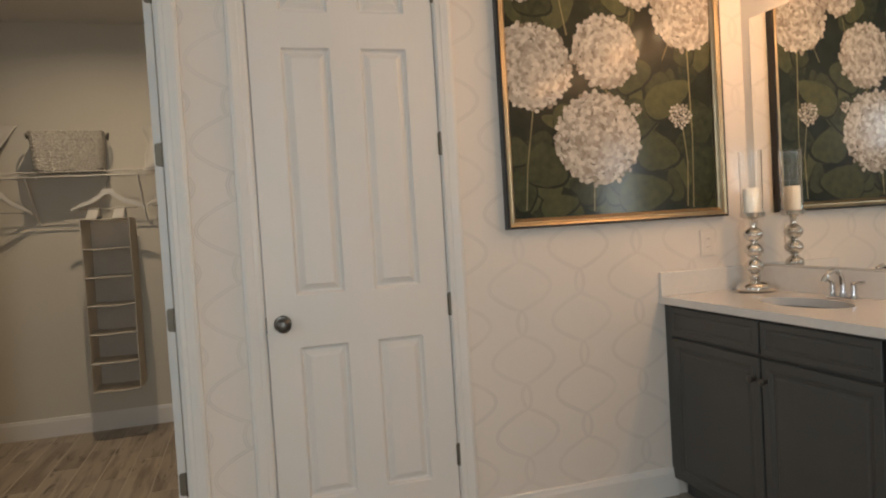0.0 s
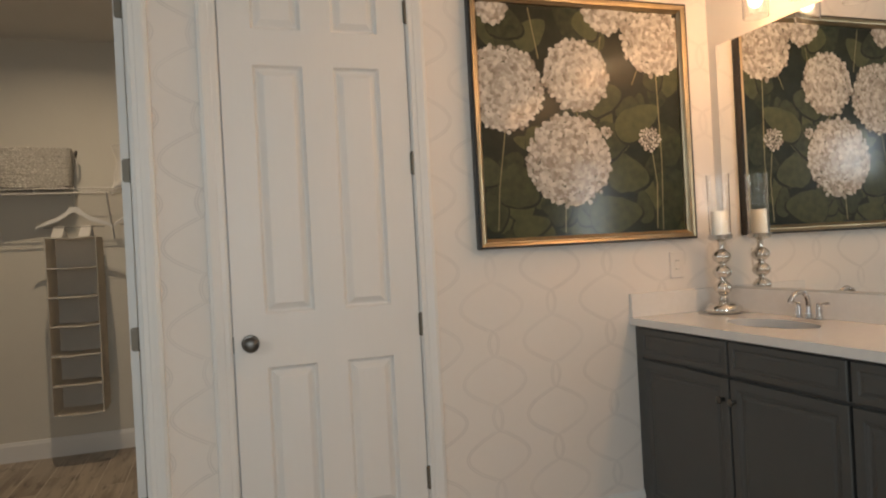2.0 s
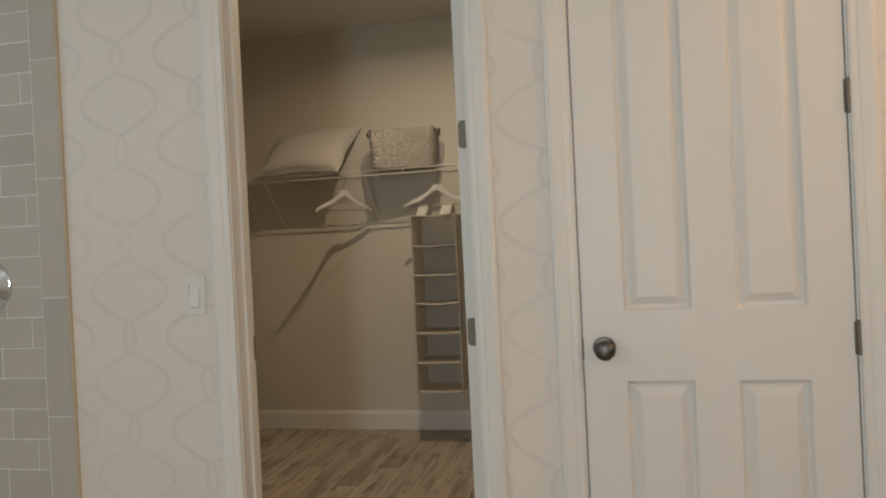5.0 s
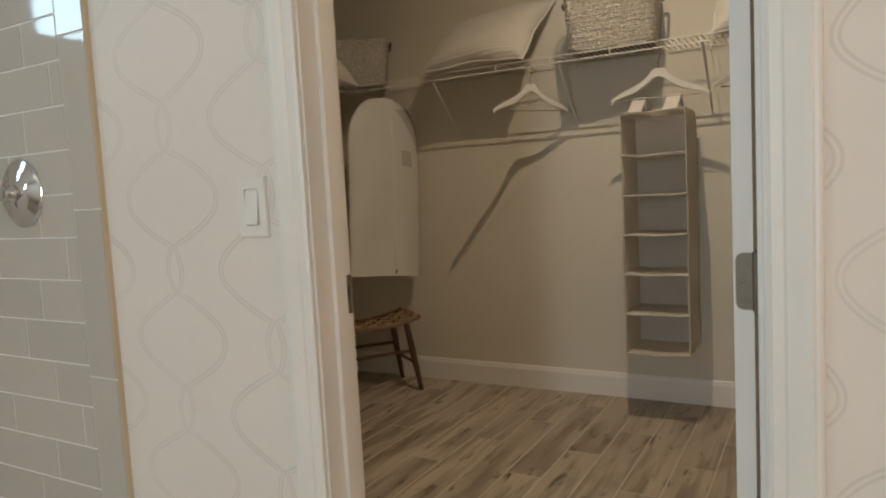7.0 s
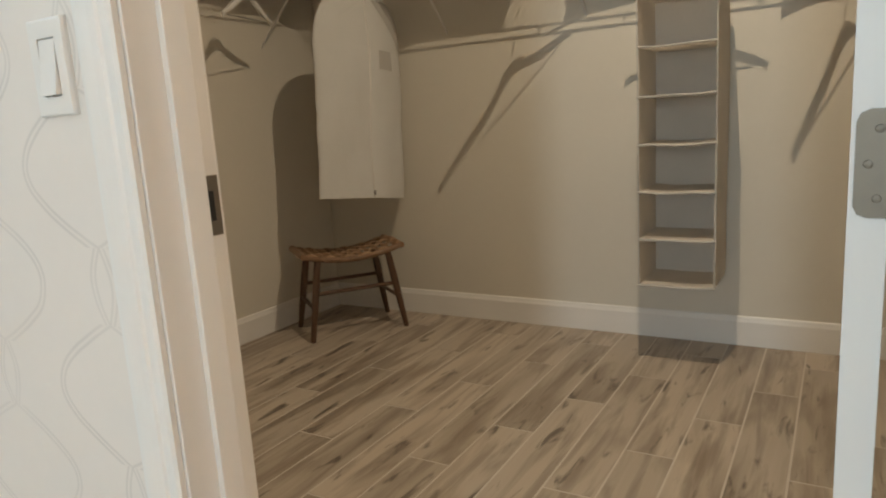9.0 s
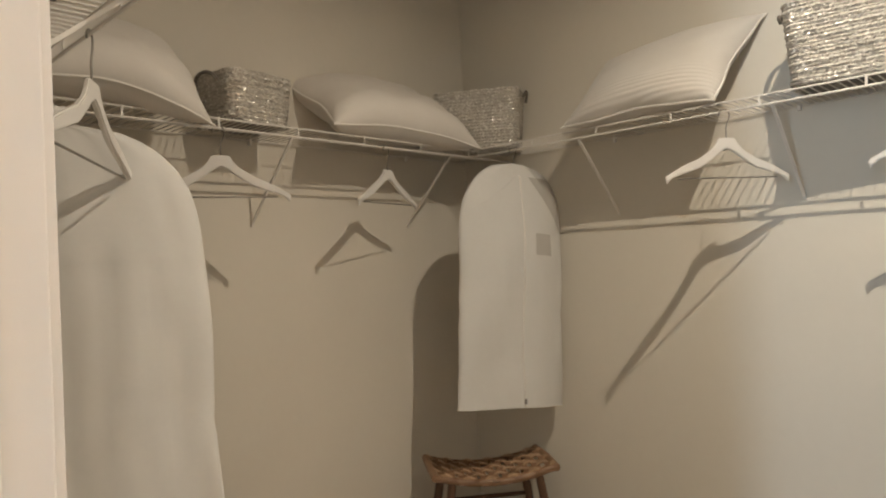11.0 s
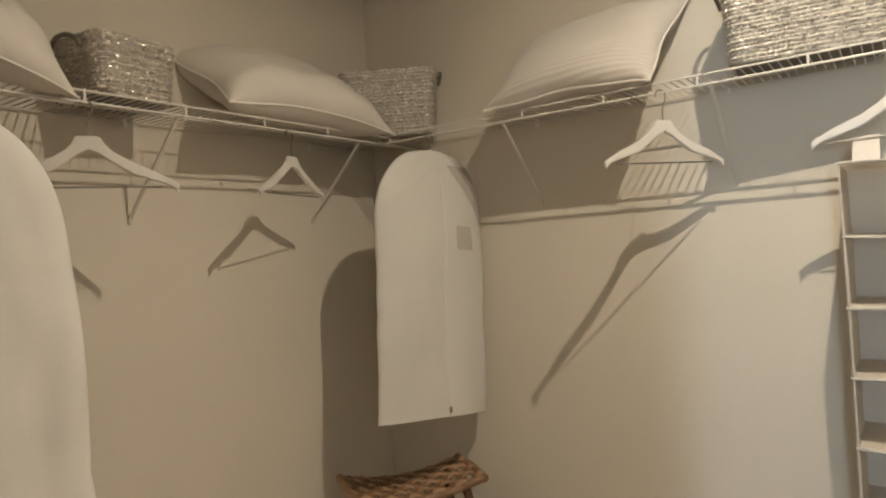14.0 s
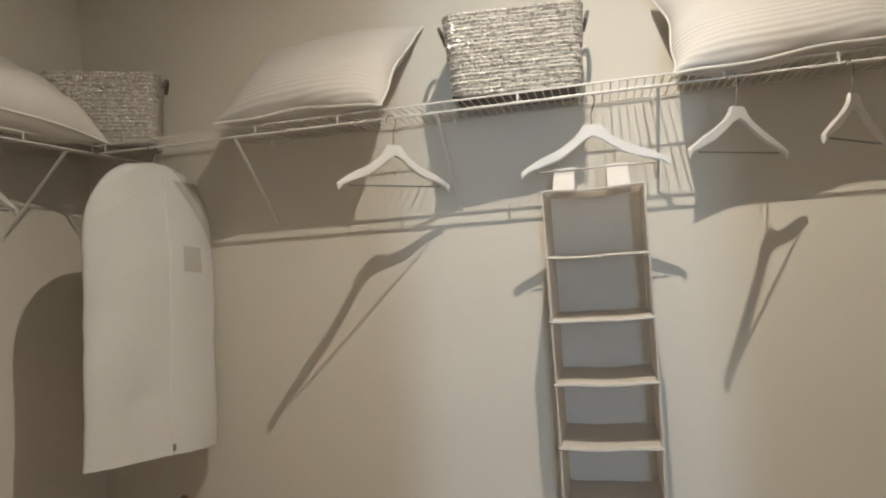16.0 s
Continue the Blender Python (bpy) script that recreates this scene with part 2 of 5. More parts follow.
M = {
    "wallpaper": wallpaper_material(),
    "closet_paint": material("greige_wall_paint", (0.66, 0.615, 0.535), 0.75, vary=0.03, scale=2.5, bump=0.18, bump_scale=260),
    "bath_paint": material("cream_wall_paint", (0.74, 0.70, 0.64), 0.7, vary=0.03, scale=2.5, bump=0.12, bump_scale=260),
    "ceiling_paint": material("ceiling_paint", (0.72, 0.70, 0.67), 0.85, vary=0.03, scale=3, bump=0.4, bump_scale=120),
    "trim": material("white_trim_paint", (0.80, 0.775, 0.74), 0.38, vary=0.025, scale=5, bump=0.05, bump_scale=90),
    "door": material("white_door_paint", (0.80, 0.77, 0.735), 0.42, vary=0.025, scale=4, bump=0.10, bump_scale=140, stretch=(1, 1, 0.1)),
    "plank": plank_material(),
    "grout": material("pale_grout", (0.60, 0.54, 0.47), 0.9, vary=0.08, scale=20, bump=0.2, bump_scale=300),
    "tile": material("grey_glazed_tile", (0.49, 0.455, 0.405), 0.07, vary=0.03, scale=5, bump=0.02, bump_scale=14, spread=0.05, coat=0.5),
    "tile_grout": material("white_tile_grout", (0.80, 0.78, 0.75), 0.85, vary=0.05, scale=20),
    "pan": material("white_shower_pan", (0.78, 0.74, 0.68), 0.35, vary=0.03, scale=4),
    "cabinet": material("charcoal_cabinet_paint", (0.066, 0.066, 0.064), 0.45, vary=0.08, scale=6, bump=0.05, bump_scale=120),
    "quartz": material("white_quartz", (0.78, 0.75, 0.715), 0.12, vary=0.04, scale=40, coat=0.3),
    "porcelain": material("white_porcelain", (0.80, 0.78, 0.75), 0.08, vary=0.02, scale=3, coat=0.5),
    "chrome": material("chrome", (0.66, 0.66, 0.67), 0.06, 1.0, vary=0.04, scale=20),
    "nickel": material("satin_nickel", (0.20, 0.17, 0.135), 0.48, 0.75, vary=0.08, scale=40),
    "pewter": material("dark_pewter", (0.14, 0.13, 0.12), 0.32, 1.0, vary=0.1, scale=40),
    "mercury": material("mercury_silver", (0.72, 0.70, 0.67), 0.10, 1.0, vary=0.12, scale=25, bump=0.06, bump_scale=60),
    "wax": material("ivory_wax", (0.80, 0.74, 0.62), 0.5, vary=0.03, scale=15),
    "glass": glass_material("clear_glass"),
    "mirror": material("mirror_silver", (0.92, 0.93, 0.92), 0.004, 1.0, vary=0.0),
    "black": material("black_wood", (0.012, 0.011, 0.010), 0.35, vary=0.2, scale=20),
    "gilt": material("champagne_gilt", (0.44, 0.34, 0.22), 0.34, 1.0, vary=0.14, scale=18, bump=0.1, bump_scale=120),
    "plastic": material("white_plastic", (0.80, 0.77, 0.73), 0.35, vary=0.02, scale=10),
    "cream_plastic": material("cream_plastic", (0.78, 0.715, 0.655), 0.4, vary=0.02, scale=10),
    "wire": material("white_vinyl_wire", (0.68, 0.65, 0.605), 0.4, vary=0.03, scale=10),
    "hanger": material("white_lacquered_wood", (0.66, 0.635, 0.60), 0.38, vary=0.03, scale=12),
    "steel": material("dull_steel", (0.25, 0.235, 0.21), 0.5, 0.7, vary=0.1, scale=60),
    "bag": material("white_nonwoven_fabric", (0.77, 0.755, 0.725), 0.85, vary=0.035, scale=5, bump=0.35, bump_scale=420),
    "zip": material("pale_zip", (0.74, 0.71, 0.66), 0.5, vary=0.1, scale=200),
    "vinyl": material("grey_vinyl", (0.50, 0.475, 0.44), 0.35, vary=0.05, scale=12),
    "felt": material("grey_beige_fabric", (0.84, 0.80, 0.745), 0.9, vary=0.04, scale=9, bump=0.3, bump_scale=420),
    "felt_trim": material("pale_fabric_binding", (0.50, 0.475, 0.435), 0.85, vary=0.04, scale=20, bump=0.3, bump_scale=500),
    "strap": material("white_webbing", (0.60, 0.58, 0.55), 0.85, vary=0.05, scale=60, bump=0.3, bump_scale=500),
    "pillow": ribbed_cloth("ribbed_white_cotton", (0.56, 0.53, 0.49), 0.017, -0.075),
    "plain_pillow": material("white_cotton", (0.67, 0.63, 0.58), 0.9, vary=0.04, scale=7, bump=0.3, bump_scale=480),
    "piping": material("pale_piping", (0.74, 0.71, 0.66), 0.85, vary=0.04, scale=40),
    "glitter": sparkle_material(),
    "rim": material("dark_woven_handle", (0.16, 0.14, 0.12), 0.6, vary=0.2, scale=60, bump=0.5, bump_scale=200),
    "stool_wood": material("dark_stool_wood", (0.10, 0.050, 0.027), 0.38, vary=0.22, scale=14, bump=0.15, bump_scale=90, stretch=(1, 1, 0.2)),
    "leather": material("brown_leather_strap", (0.17, 0.092, 0.050), 0.42, vary=0.25, scale=30, bump=0.3, bump_scale=160, spread=0.12),
    "pale_leather": material("worn_tan_strap", (0.36, 0.24, 0.15), 0.5, vary=0.35, scale=24, bump=0.3, bump_scale=160, spread=0.12),
    "rail_wood": material("tan_seat_rail", (0.24, 0.135, 0.072), 0.42, vary=0.3, scale=16, bump=0.2, bump_scale=90),
    "canvas": material("dark_green_canvas", (0.016, 0.019, 0.011), 0.42, vary=0.5, scale=14, bump=0.15, bump_scale=200, spec=0.15),
    "petals": island_material("painted_petals", (0.20, 0.165, 0.13), (0.64, 0.60, 0.545), 0.45),
    "leaves": island_material("painted_leaves", (0.012, 0.019, 0.008), (0.085, 0.088, 0.038), 0.45),
    "stems": island_material("painted_stems", (0.16, 0.15, 0.08), (0.33, 0.28, 0.16), 0.3),
    "bulb": glow_material("warm_bulb", (1.0, 0.78, 0.50), 45),
    "lens": glow_material("closet_light_lens", (1.0, 0.86, 0.68), 14),
}


for key in ("canvas", "petals", "leaves", "stems"):
    b = M[key].node_tree.nodes["Principled BSDF"]
    b.inputs["Coat Weight"].default_value, b.inputs["Coat Roughness"].default_value = 0.30, 0.12
let_light_through(M["felt"], 0.5)
let_light_through(M["bag"], 0.22)


# ---------- mesh tools ----------
def part(name, bm, mat, parent=None, label="", smooth=False, kind=""):
    """Links a bmesh as one mesh object, under a parent if one is given."""
    bmesh.ops.recalc_face_normals(bm, faces=bm.faces)
    me = bpy.data.meshes.new(name)
    bm.to_mesh(me)
    bm.free()
    for m in (mat if isinstance(mat, (list, tuple)) else [mat]):
        me.materials.append(m)
    if smooth:
        me.polygons.foreach_set("use_smooth", [True] * len(me.polygons))
        me.set_sharp_from_angle(angle=radians(40))
    ob = new(name, me)
    if parent is not None:
        ob.parent = parent
    if label:
        tagged(ob, label)
    if kind:
        tagged(ob, kind=kind)
    return ob


def thing(name, m, label, category, group=""):
    e = new(name)
    e.empty_display_size = 0.1
    e.matrix_world = m
    return tagged(e, label, category, group)


def box(bm, x0, x1, y0, y1, z0, z1, bevel=0.0, m=None, mat=0):
    c = bmesh.ops.create_cube(bm, size=1, matrix=Matrix.LocRotScale(((x0 + x1) / 2, (y0 + y1) / 2, (z0 + z1) / 2), None, (x1 - x0, y1 - y0, z1 - z0)))
    vs = c["verts"]
    fs = list({f for v in vs for f in v.link_faces})
    for f in fs:
        f.material_index = mat
    if bevel:
        es = list({e for v in vs for e in v.link_edges})
        r = bmesh.ops.bevel(bm, geom=es, offset=bevel, segments=2, affect='EDGES', profile=0.5)
        vs = list({v for f in r["faces"] for v in f.verts} | {v for v in vs if v.is_valid})
    if m is not None:
        bmesh.ops.transform(bm, matrix=m, verts=vs)
    return vs


def lathe(bm, profile, seg=28, m=None):
    """Turns a list of (radius, height) round the z axis."""
    rings = []
    for r, z in profile:
        if r < 1e-6:
            rings.append([bm.verts.new((0, 0, z))])
        else:
            rings.append([bm.verts.new((r * math.cos(2 * math.pi * i / seg), r * math.sin(2 * math.pi * i / seg), z)) for i in range(seg)])
    for a, b in zip(rings, rings[1:]):
        for i in range(seg):
            q = [a[i % len(a)], a[(i + 1) % len(a)], b[(i + 1) % len(b)], b[i % len(b)]]
            q = list(dict.fromkeys(q))
            if len(q) > 2:
                bm.faces.new(q)
    if m is not None:
        bmesh.ops.transform(bm, matrix=m, verts=[v for r in rings for v in r])


def tube(bm, pts, r, seg=8, closed=False, squash=1.0):
    """A round bar along a line of points."""
    pts = [Vector(p) for p in pts]
    n = len(pts)
    rings = []
    side = None
    for i, p in enumerate(pts):
        a = pts[(i - 1) % n] if (closed or i > 0) else p
        b = pts[(i + 1) % n] if (closed or i < n - 1) else p
        d = (b - a).normalized()
        if side is None:
            side = d.cross(Vector((0, 0, 1)) if abs(d.z) < 0.9 else Vector((1, 0, 0))).normalized()
        side = (side - d * side.dot(d)).normalized()
        up = d.cross(side)
        rad = r[i] if isinstance(r, (list, tuple)) else r
        rings.append([bm.verts.new(p + rad * (math.cos(2 * math.pi * k / seg) * side + squash * math.sin(2 * math.pi * k / seg) * up)) for k in range(seg)])
    for i in range(n if closed else n - 1):
        a, b = rings[i], rings[(i + 1) % n]
        for k in range(seg):
            bm.faces.new((a[k], a[(k + 1) % seg], b[(k + 1) % seg], b[k]))
    if not closed:
        bm.faces.new(rings[0][::-1])
        bm.faces.new(rings[-1])


def prism(bm, outline, z0, z1, m=None):
    """A flat outline in x and y with thickness along z."""
    lo = [bm.verts.new((x, y, z0)) for x, y in outline]
    hi = [bm.verts.new((x, y, z1)) for x, y in outline]
    n = len(outline)
    bm.faces.new(lo[::-1])
    bm.faces.new(hi)
    for i in range(n):
        bm.faces.new((lo[i], lo[(i + 1) % n], hi[(i + 1) % n], hi[i]))
    if m is not None:
        bmesh.ops.transform(bm, matrix=m, verts=lo + hi)


def raised_panel(bm, x0, x1, z0, z1, depth, rings):
    """A moulded panel in the plane y = 0, facing -y: rings of (inset, depth behind the face)."""
    loops = []
    for inset, d in rings:
        loops.append([bm.verts.new(p) for p in ((x0 + inset, d, z0 + inset), (x1 - inset, d, z0 + inset), (x1 - inset, d, z1 - inset), (x0 + inset, d, z1 - inset))])
    for a, b in zip(loops, loops[1:]):
        for i in range(4):
            bm.faces.new((a[i], a[(i + 1) % 4], b[(i + 1) % 4], b[i]))
    bm.faces.new(loops[-1])
    back = [bm.verts.new(p) for p in ((x0, depth, z0), (x1, depth, z0), (x1, depth, z1), (x0, depth, z1))]
    for i in range(4):
        bm.faces.new((back[i], back[(i + 1) % 4], loops[0][(i + 1) % 4], loops[0][i]))
    bm.faces.new(back[::-1])


def struct(name, bm, mat, label="", category=""):
    ob = part(name, bm, mat)
    return tagged(ob, label, category, kind="structure")


# ---------- walls, floors, ceilings ----------
def wall(name, boxes, mats, label, paper=None):
    """Boxes joined into one wall; faces that look along `paper` take the second material."""
    bm = bmesh.new()
    for b in boxes:
        box(bm, *b)
    bm.normal_update()
    if paper:
        for f in bm.faces:
            if f.normal.dot(Vector(paper)) > 0.9:
                f.material_index = 1
    return struct(name, bm, mats, label, "wall")


CLOSET, BATH = M["closet_paint"], M["bath_paint"]
wall("wall_north", [
    (BX0, OPEN_L - 0.02, WY, WB, 0, TOP), (OPEN_R + 0.02, SHUT_L - 0.02, WY, WB, 0, TOP), (SHUT_R + 0.02, BX1 + 0.12, WY, WB, 0, TOP),
    (OPEN_L - 0.02, OPEN_R + 0.02, WY, WB, DOOR_H + 0.025, TOP), (SHUT_L - 0.02, SHUT_R + 0.02, WY, WB, DOOR_H + 0.025, TOP)],
    [CLOSET, M["wallpaper"]], "bathroom wall with cream trellis wallpaper, greige paint behind", (0, -1, 0))
wall("wall_vanity", [(BX1, BX1 + 0.12, BY0, WY, 0, TOP)], BATH, "plain cream painted wall behind the vanity mirror")
WIN_X0, WIN_X1, WIN_Z0, WIN_Z1 = -0.16, 0.36, 0.60, 2.30
wall("wall_south", [
    (BX0 - 0.12, WIN_X0, BY0 - 0.12, BY0, 0, TOP), (WIN_X1, BX1 + 0.12, BY0 - 0.12, BY0, 0, TOP),
    (WIN_X0, WIN_X1, BY0 - 0.12, BY0, 0, WIN_Z0), (WIN_X0, WIN_X1, BY0 - 0.12, BY0, WIN_Z1, TOP)], BATH, "plain cream painted wall with a tall narrow window")
SW_Y0, SW_Y1, SW_Z0, SW_Z1 = 1.715, 2.055, 1.865, 2.335
HW_Y0, HW_Y1 = -1.25, -0.65
wall("wall_west", [
    (BX0 - 0.12, BX0, BY0, HW_Y0, 0, TOP), (BX0 - 0.12, BX0, HW_Y1, SW_Y0, 0, TOP), (BX0 - 0.12, BX0, SW_Y1, WB, 0, TOP),
    (BX0 - 0.12, BX0, SW_Y0, SW_Y1, 0, SW_Z0), (BX0 - 0.12, BX0, SW_Y0, SW_Y1, SW_Z1, TOP),
    (BX0 - 0.12, BX0, HW_Y0, HW_Y1, 0, SW_Z0), (BX0 - 0.12, BX0, HW_Y0, HW_Y1, SW_Z1, TOP)], BATH, "plain end wall with two small high windows")
wall("wall_closet_back", [(CX0 - 0.12, CX1 + 0.12, CY1, CY1 + 0.12, 0, TOP)], CLOSET, "greige painted closet wall with lamp shadows")
wall("wall_closet_west", [(CX0 - 0.12, CX0, WB, CY1, 0, TOP)], CLOSET, "greige painted closet side wall")
wall("wall_closet_east", [(CX1, CX1 + 0.12, WB, CY1, 0, TOP)], CLOSET, "greige painted closet side wall")
bm = bmesh.new()
box(bm, BX0 - 0.12, BX1 + 0.12, BY0 - 0.12, WB - 0.06, TOP, TOP + 0.08)
struct("ceiling_bathroom", bm, M["ceiling_paint"], "pale textured bathroom ceiling", "ceiling")
bm = bmesh.new()
box(bm, CX0 - 0.12, BX1 + 0.12, WB - 0.06, CY1 + 0.12, TOP, TOP + 0.08)
struct("ceiling_closet", bm, M["ceiling_paint"], "pale textured closet ceiling", "ceiling")
bm = bmesh.new()
box(bm, BX0 - 0.12, BX1 + 0.12, BY0 - 0.12, CY1 + 0.12, -0.10, -0.0007)
floor = struct("floor", bm, M["grout"], "wood-look porcelain plank floor with pale grout", "floor")
bm = bmesh.new()
box(bm, -60, 60, -60, 60, -0.5, -0.35)
struct("ground", bm, material("lawn_ground", (0.10, 0.13, 0.05), 0.9, vary=0.2, scale=0.6), "plain lawn outside the windows", "ground")


def window(name, m, w, h, label):
    """A fixed window in the plane y = 0 of its own pose: frame, sill and two panes."""
    ob = thing(name, m, label, "window")
    tagged(ob, kind="structure")
    bm = bmesh.new()
    t = 0.045
    for b in ((-w / 2, -w / 2 + t, -0.03, 0.03, 0, h), (w / 2 - t, w / 2, -0.03, 0.03, 0, h), (-w / 2 + t, w / 2 - t, -0.03, 0.03, 0, t), (-w / 2 + t, w / 2 - t, -0.03, 0.03, h - t, h), (-w / 2 + t, w / 2 - t, -0.022, 0.022, h / 2 - 0.015, h / 2 + 0.015)):
        box(bm, *b, bevel=0.003)
    part("window_frame", bm, M["trim"], ob)
    for z0, z1 in ((t, h / 2 - 0.015), (h / 2 + 0.015, h - t)):
        bm = bmesh.new()
        box(bm, -w / 2 + t, w / 2 - t, -0.003, 0.003, z0, z1)
        p = part("pane", bm, M["glass"], ob)
        p.visible_shadow = False
    return ob


window("window_1", pose((WIN_X0 + WIN_X1) / 2, BY0 - 0.07, WIN_Z0), WIN_X1 - WIN_X0, WIN_Z1 - WIN_Z0, "white framed bathroom window with daylight")
window("window_2", pose(BX0 - 0.07, (SW_Y0 + SW_Y1) / 2, SW_Z0, 0, 0, 90), SW_Y1 - SW_Y0, SW_Z1 - SW_Z0, "small high shower window with blue daylight")
window("window_3", pose(BX0 - 0.07, (HW_Y0 + HW_Y1) / 2, SW_Z0, 0, 0, 90), HW_Y1 - HW_Y0, SW_Z1 - SW_Z0, "small high window with blue daylight")


# ---------- trim ----------
def moulding(bm, profile, a, b, out, side):
    """Sweeps a profile of (across, proud) from a to b; `out` points off the wall, `side` across the strip."""
    a, b, out, side = Vector(a), Vector(b), Vector(out), Vector(side)
    rows = [[bm.verts.new(p + side * u + out * v) for u, v in profile] for p in (a, b)]
    n = len(profile)
    for i in range(n):
        bm.faces.new((rows[0][i], rows[0][(i + 1) % n], rows[1][(i + 1) % n], rows[1][i]))
    bm.faces.new(rows[0][::-1])
    bm.faces.new(rows[1])


CASING = [(0, 0), (0, 0.008), (0.006, 0.011), (0.020, 0.011), (0.024, 0.014), (0.036, 0.0155), (0.046, 0.0175), (0.054, 0.0185), (0.058, 0.016), (0.062, 0.016), (0.066, 0.013), (0.068, 0)]


def casing(name, x0, x1, y, out, label, proud=1.0):
    """Door casing round an opening, two legs and a head, on one face of a wall."""
    ob = thing(name, pose(0, y, 0), label, "trim")
    tagged(ob, kind="structure")
    for nm, a, b, side in (("casing_leg", (x0 - 0.005, 0, 0.002), (x0 - 0.005, 0, DOOR_H + 0.01), (-1, 0, 0)), ("casing_leg", (x1 + 0.005, 0, 0.002), (x1 + 0.005, 0, DOOR_H + 0.01), (1, 0, 0)),
                           ("casing_head", (x0 - 0.073, 0, DOOR_H + 0.01), (x1 + 0.073, 0, DOOR_H + 0.01), (0, 0, 1))):
        bm = bmesh.new()
        moulding(bm, CASING, a, b, (0, out * proud, 0), side)
        part(nm, bm, M["trim"], ob)


casing("trim_closet_door", OPEN_L, OPEN_R, WY, -1, "white moulded casing round the closet doorway")
casing("trim_shut_door", SHUT_L, SHUT_R, WY, -1, "white moulded casing round the shut door")
casing("trim_closet_inside", OPEN_L, OPEN_R, WB, 1, "white moulded casing inside the closet", 0.65)


def jamb(name, x0, x1, stop_y, label):
    ob = thing(name, pose(0, 0, 0), label, "door frame")
    tagged(ob, kind="structure")
    for nm, b in (("jamb", (x0 - 0.0195, x0, WY + 0.001, WB - 0.001, 0.002, DOOR_H + 0.004)), ("jamb", (x1, x1 + 0.0195, WY + 0.001, WB - 0.001, 0.002, DOOR_H + 0.004)),
                  ("head_jamb", (x0 - 0.0195, x1 + 0.0195, WY + 0.001, WB - 0.001, DOOR_H + 0.0045, DOOR_H + 0.024)),
                  ("door_stop", (x0 + 0.0002, x0 + 0.011, stop_y - 0.018, stop_y + 0.018, 0.003, DOOR_H)), ("door_stop", (x1 - 0.011, x1 - 0.0002, stop_y - 0.018, stop_y + 0.018, 0.003, DOOR_H))):
        bm = bmesh.new()
        box(bm, *b, bevel=0.0015)
        part(nm, bm, M["trim"], ob)
    return ob


closet_jamb = jamb("door_frame_1", OPEN_L, OPEN_R, WY + 0.065, "white painted door frame of the closet")
jamb("door_frame_2", SHUT_L, SHUT_R, WY + 0.058, "white painted frame of the shut door")
bm = bmesh.new()
box(bm, OPEN_L - 0.0005, OPEN_L + 0.0015, WB - 0.040, WB - 0.004, 0.905, 0.985, bevel=0.0006)
box(bm, OPEN_L + 0.0012, OPEN_L + 0.0022, WB - 0.030, WB - 0.014, 0.925, 0.965, mat=1)
part("strike_plate", bm, [M["nickel"], M["black"]], closet_jamb, "nickel strike plate")

BASE = [(0, 0), (0, 0.014), (0.105, 0.014), (0.116, 0.010), (0.126, 0.008), (0.130, 0.004), (0.130, 0)]


def baseboard(a, b, out):
    bm = bmesh.new()
    moulding(bm, BASE, (*a, 0.0005), (*b, 0.0005), out, (0, 0, 1))
    tagged(part("baseboard", bm, M["trim"]), "tall white painted baseboard along the wall", "baseboard", kind="structure")


baseboard((TILE_X + 0.012, WY), (OPEN_L - 0.074, WY), (0, -1, 0))
baseboard((OPEN_R + 0.074, WY), (SHUT_L - 0.074, WY), (0, -1, 0))
baseboard((SHUT_R + 0.074, WY), (1.90, WY), (0, -1, 0))
baseboard((CX0, CY1), (CX1, CY1), (0, -1, 0))
baseboard((CX0, WB), (CX0, CY1 - 0.015), (1, 0, 0))
baseboard((CX0 + 0.015, WB), (OPEN_L - 0.074, WB), (0, 1, 0))
baseboard((CX1, WB), (CX1, CY1 - 0.015), (-1, 0, 0))
baseboard((BX0 + 0.0, BY0), (BX1, BY0), (0, 1, 0))


# ---------- doors ----------
def hinge(parent, x, y, z, label="satin nickel hinge"):
    bm = bmesh.new()
    lathe(bm, [(0, -0.047), (0.004, -0.047), (0.006, -0.045), (0.006, 0.045), (0.004, 0.048), (0, 0.049)], 12, Matrix.Translation((x, y - 0.004, z)))
    box(bm, x - 0.010, x + 0.010, y - 0.0025, y - 0.0005, z - 0.044, z + 0.044)
    return part("hinge", bm, M["nickel"], parent, label)


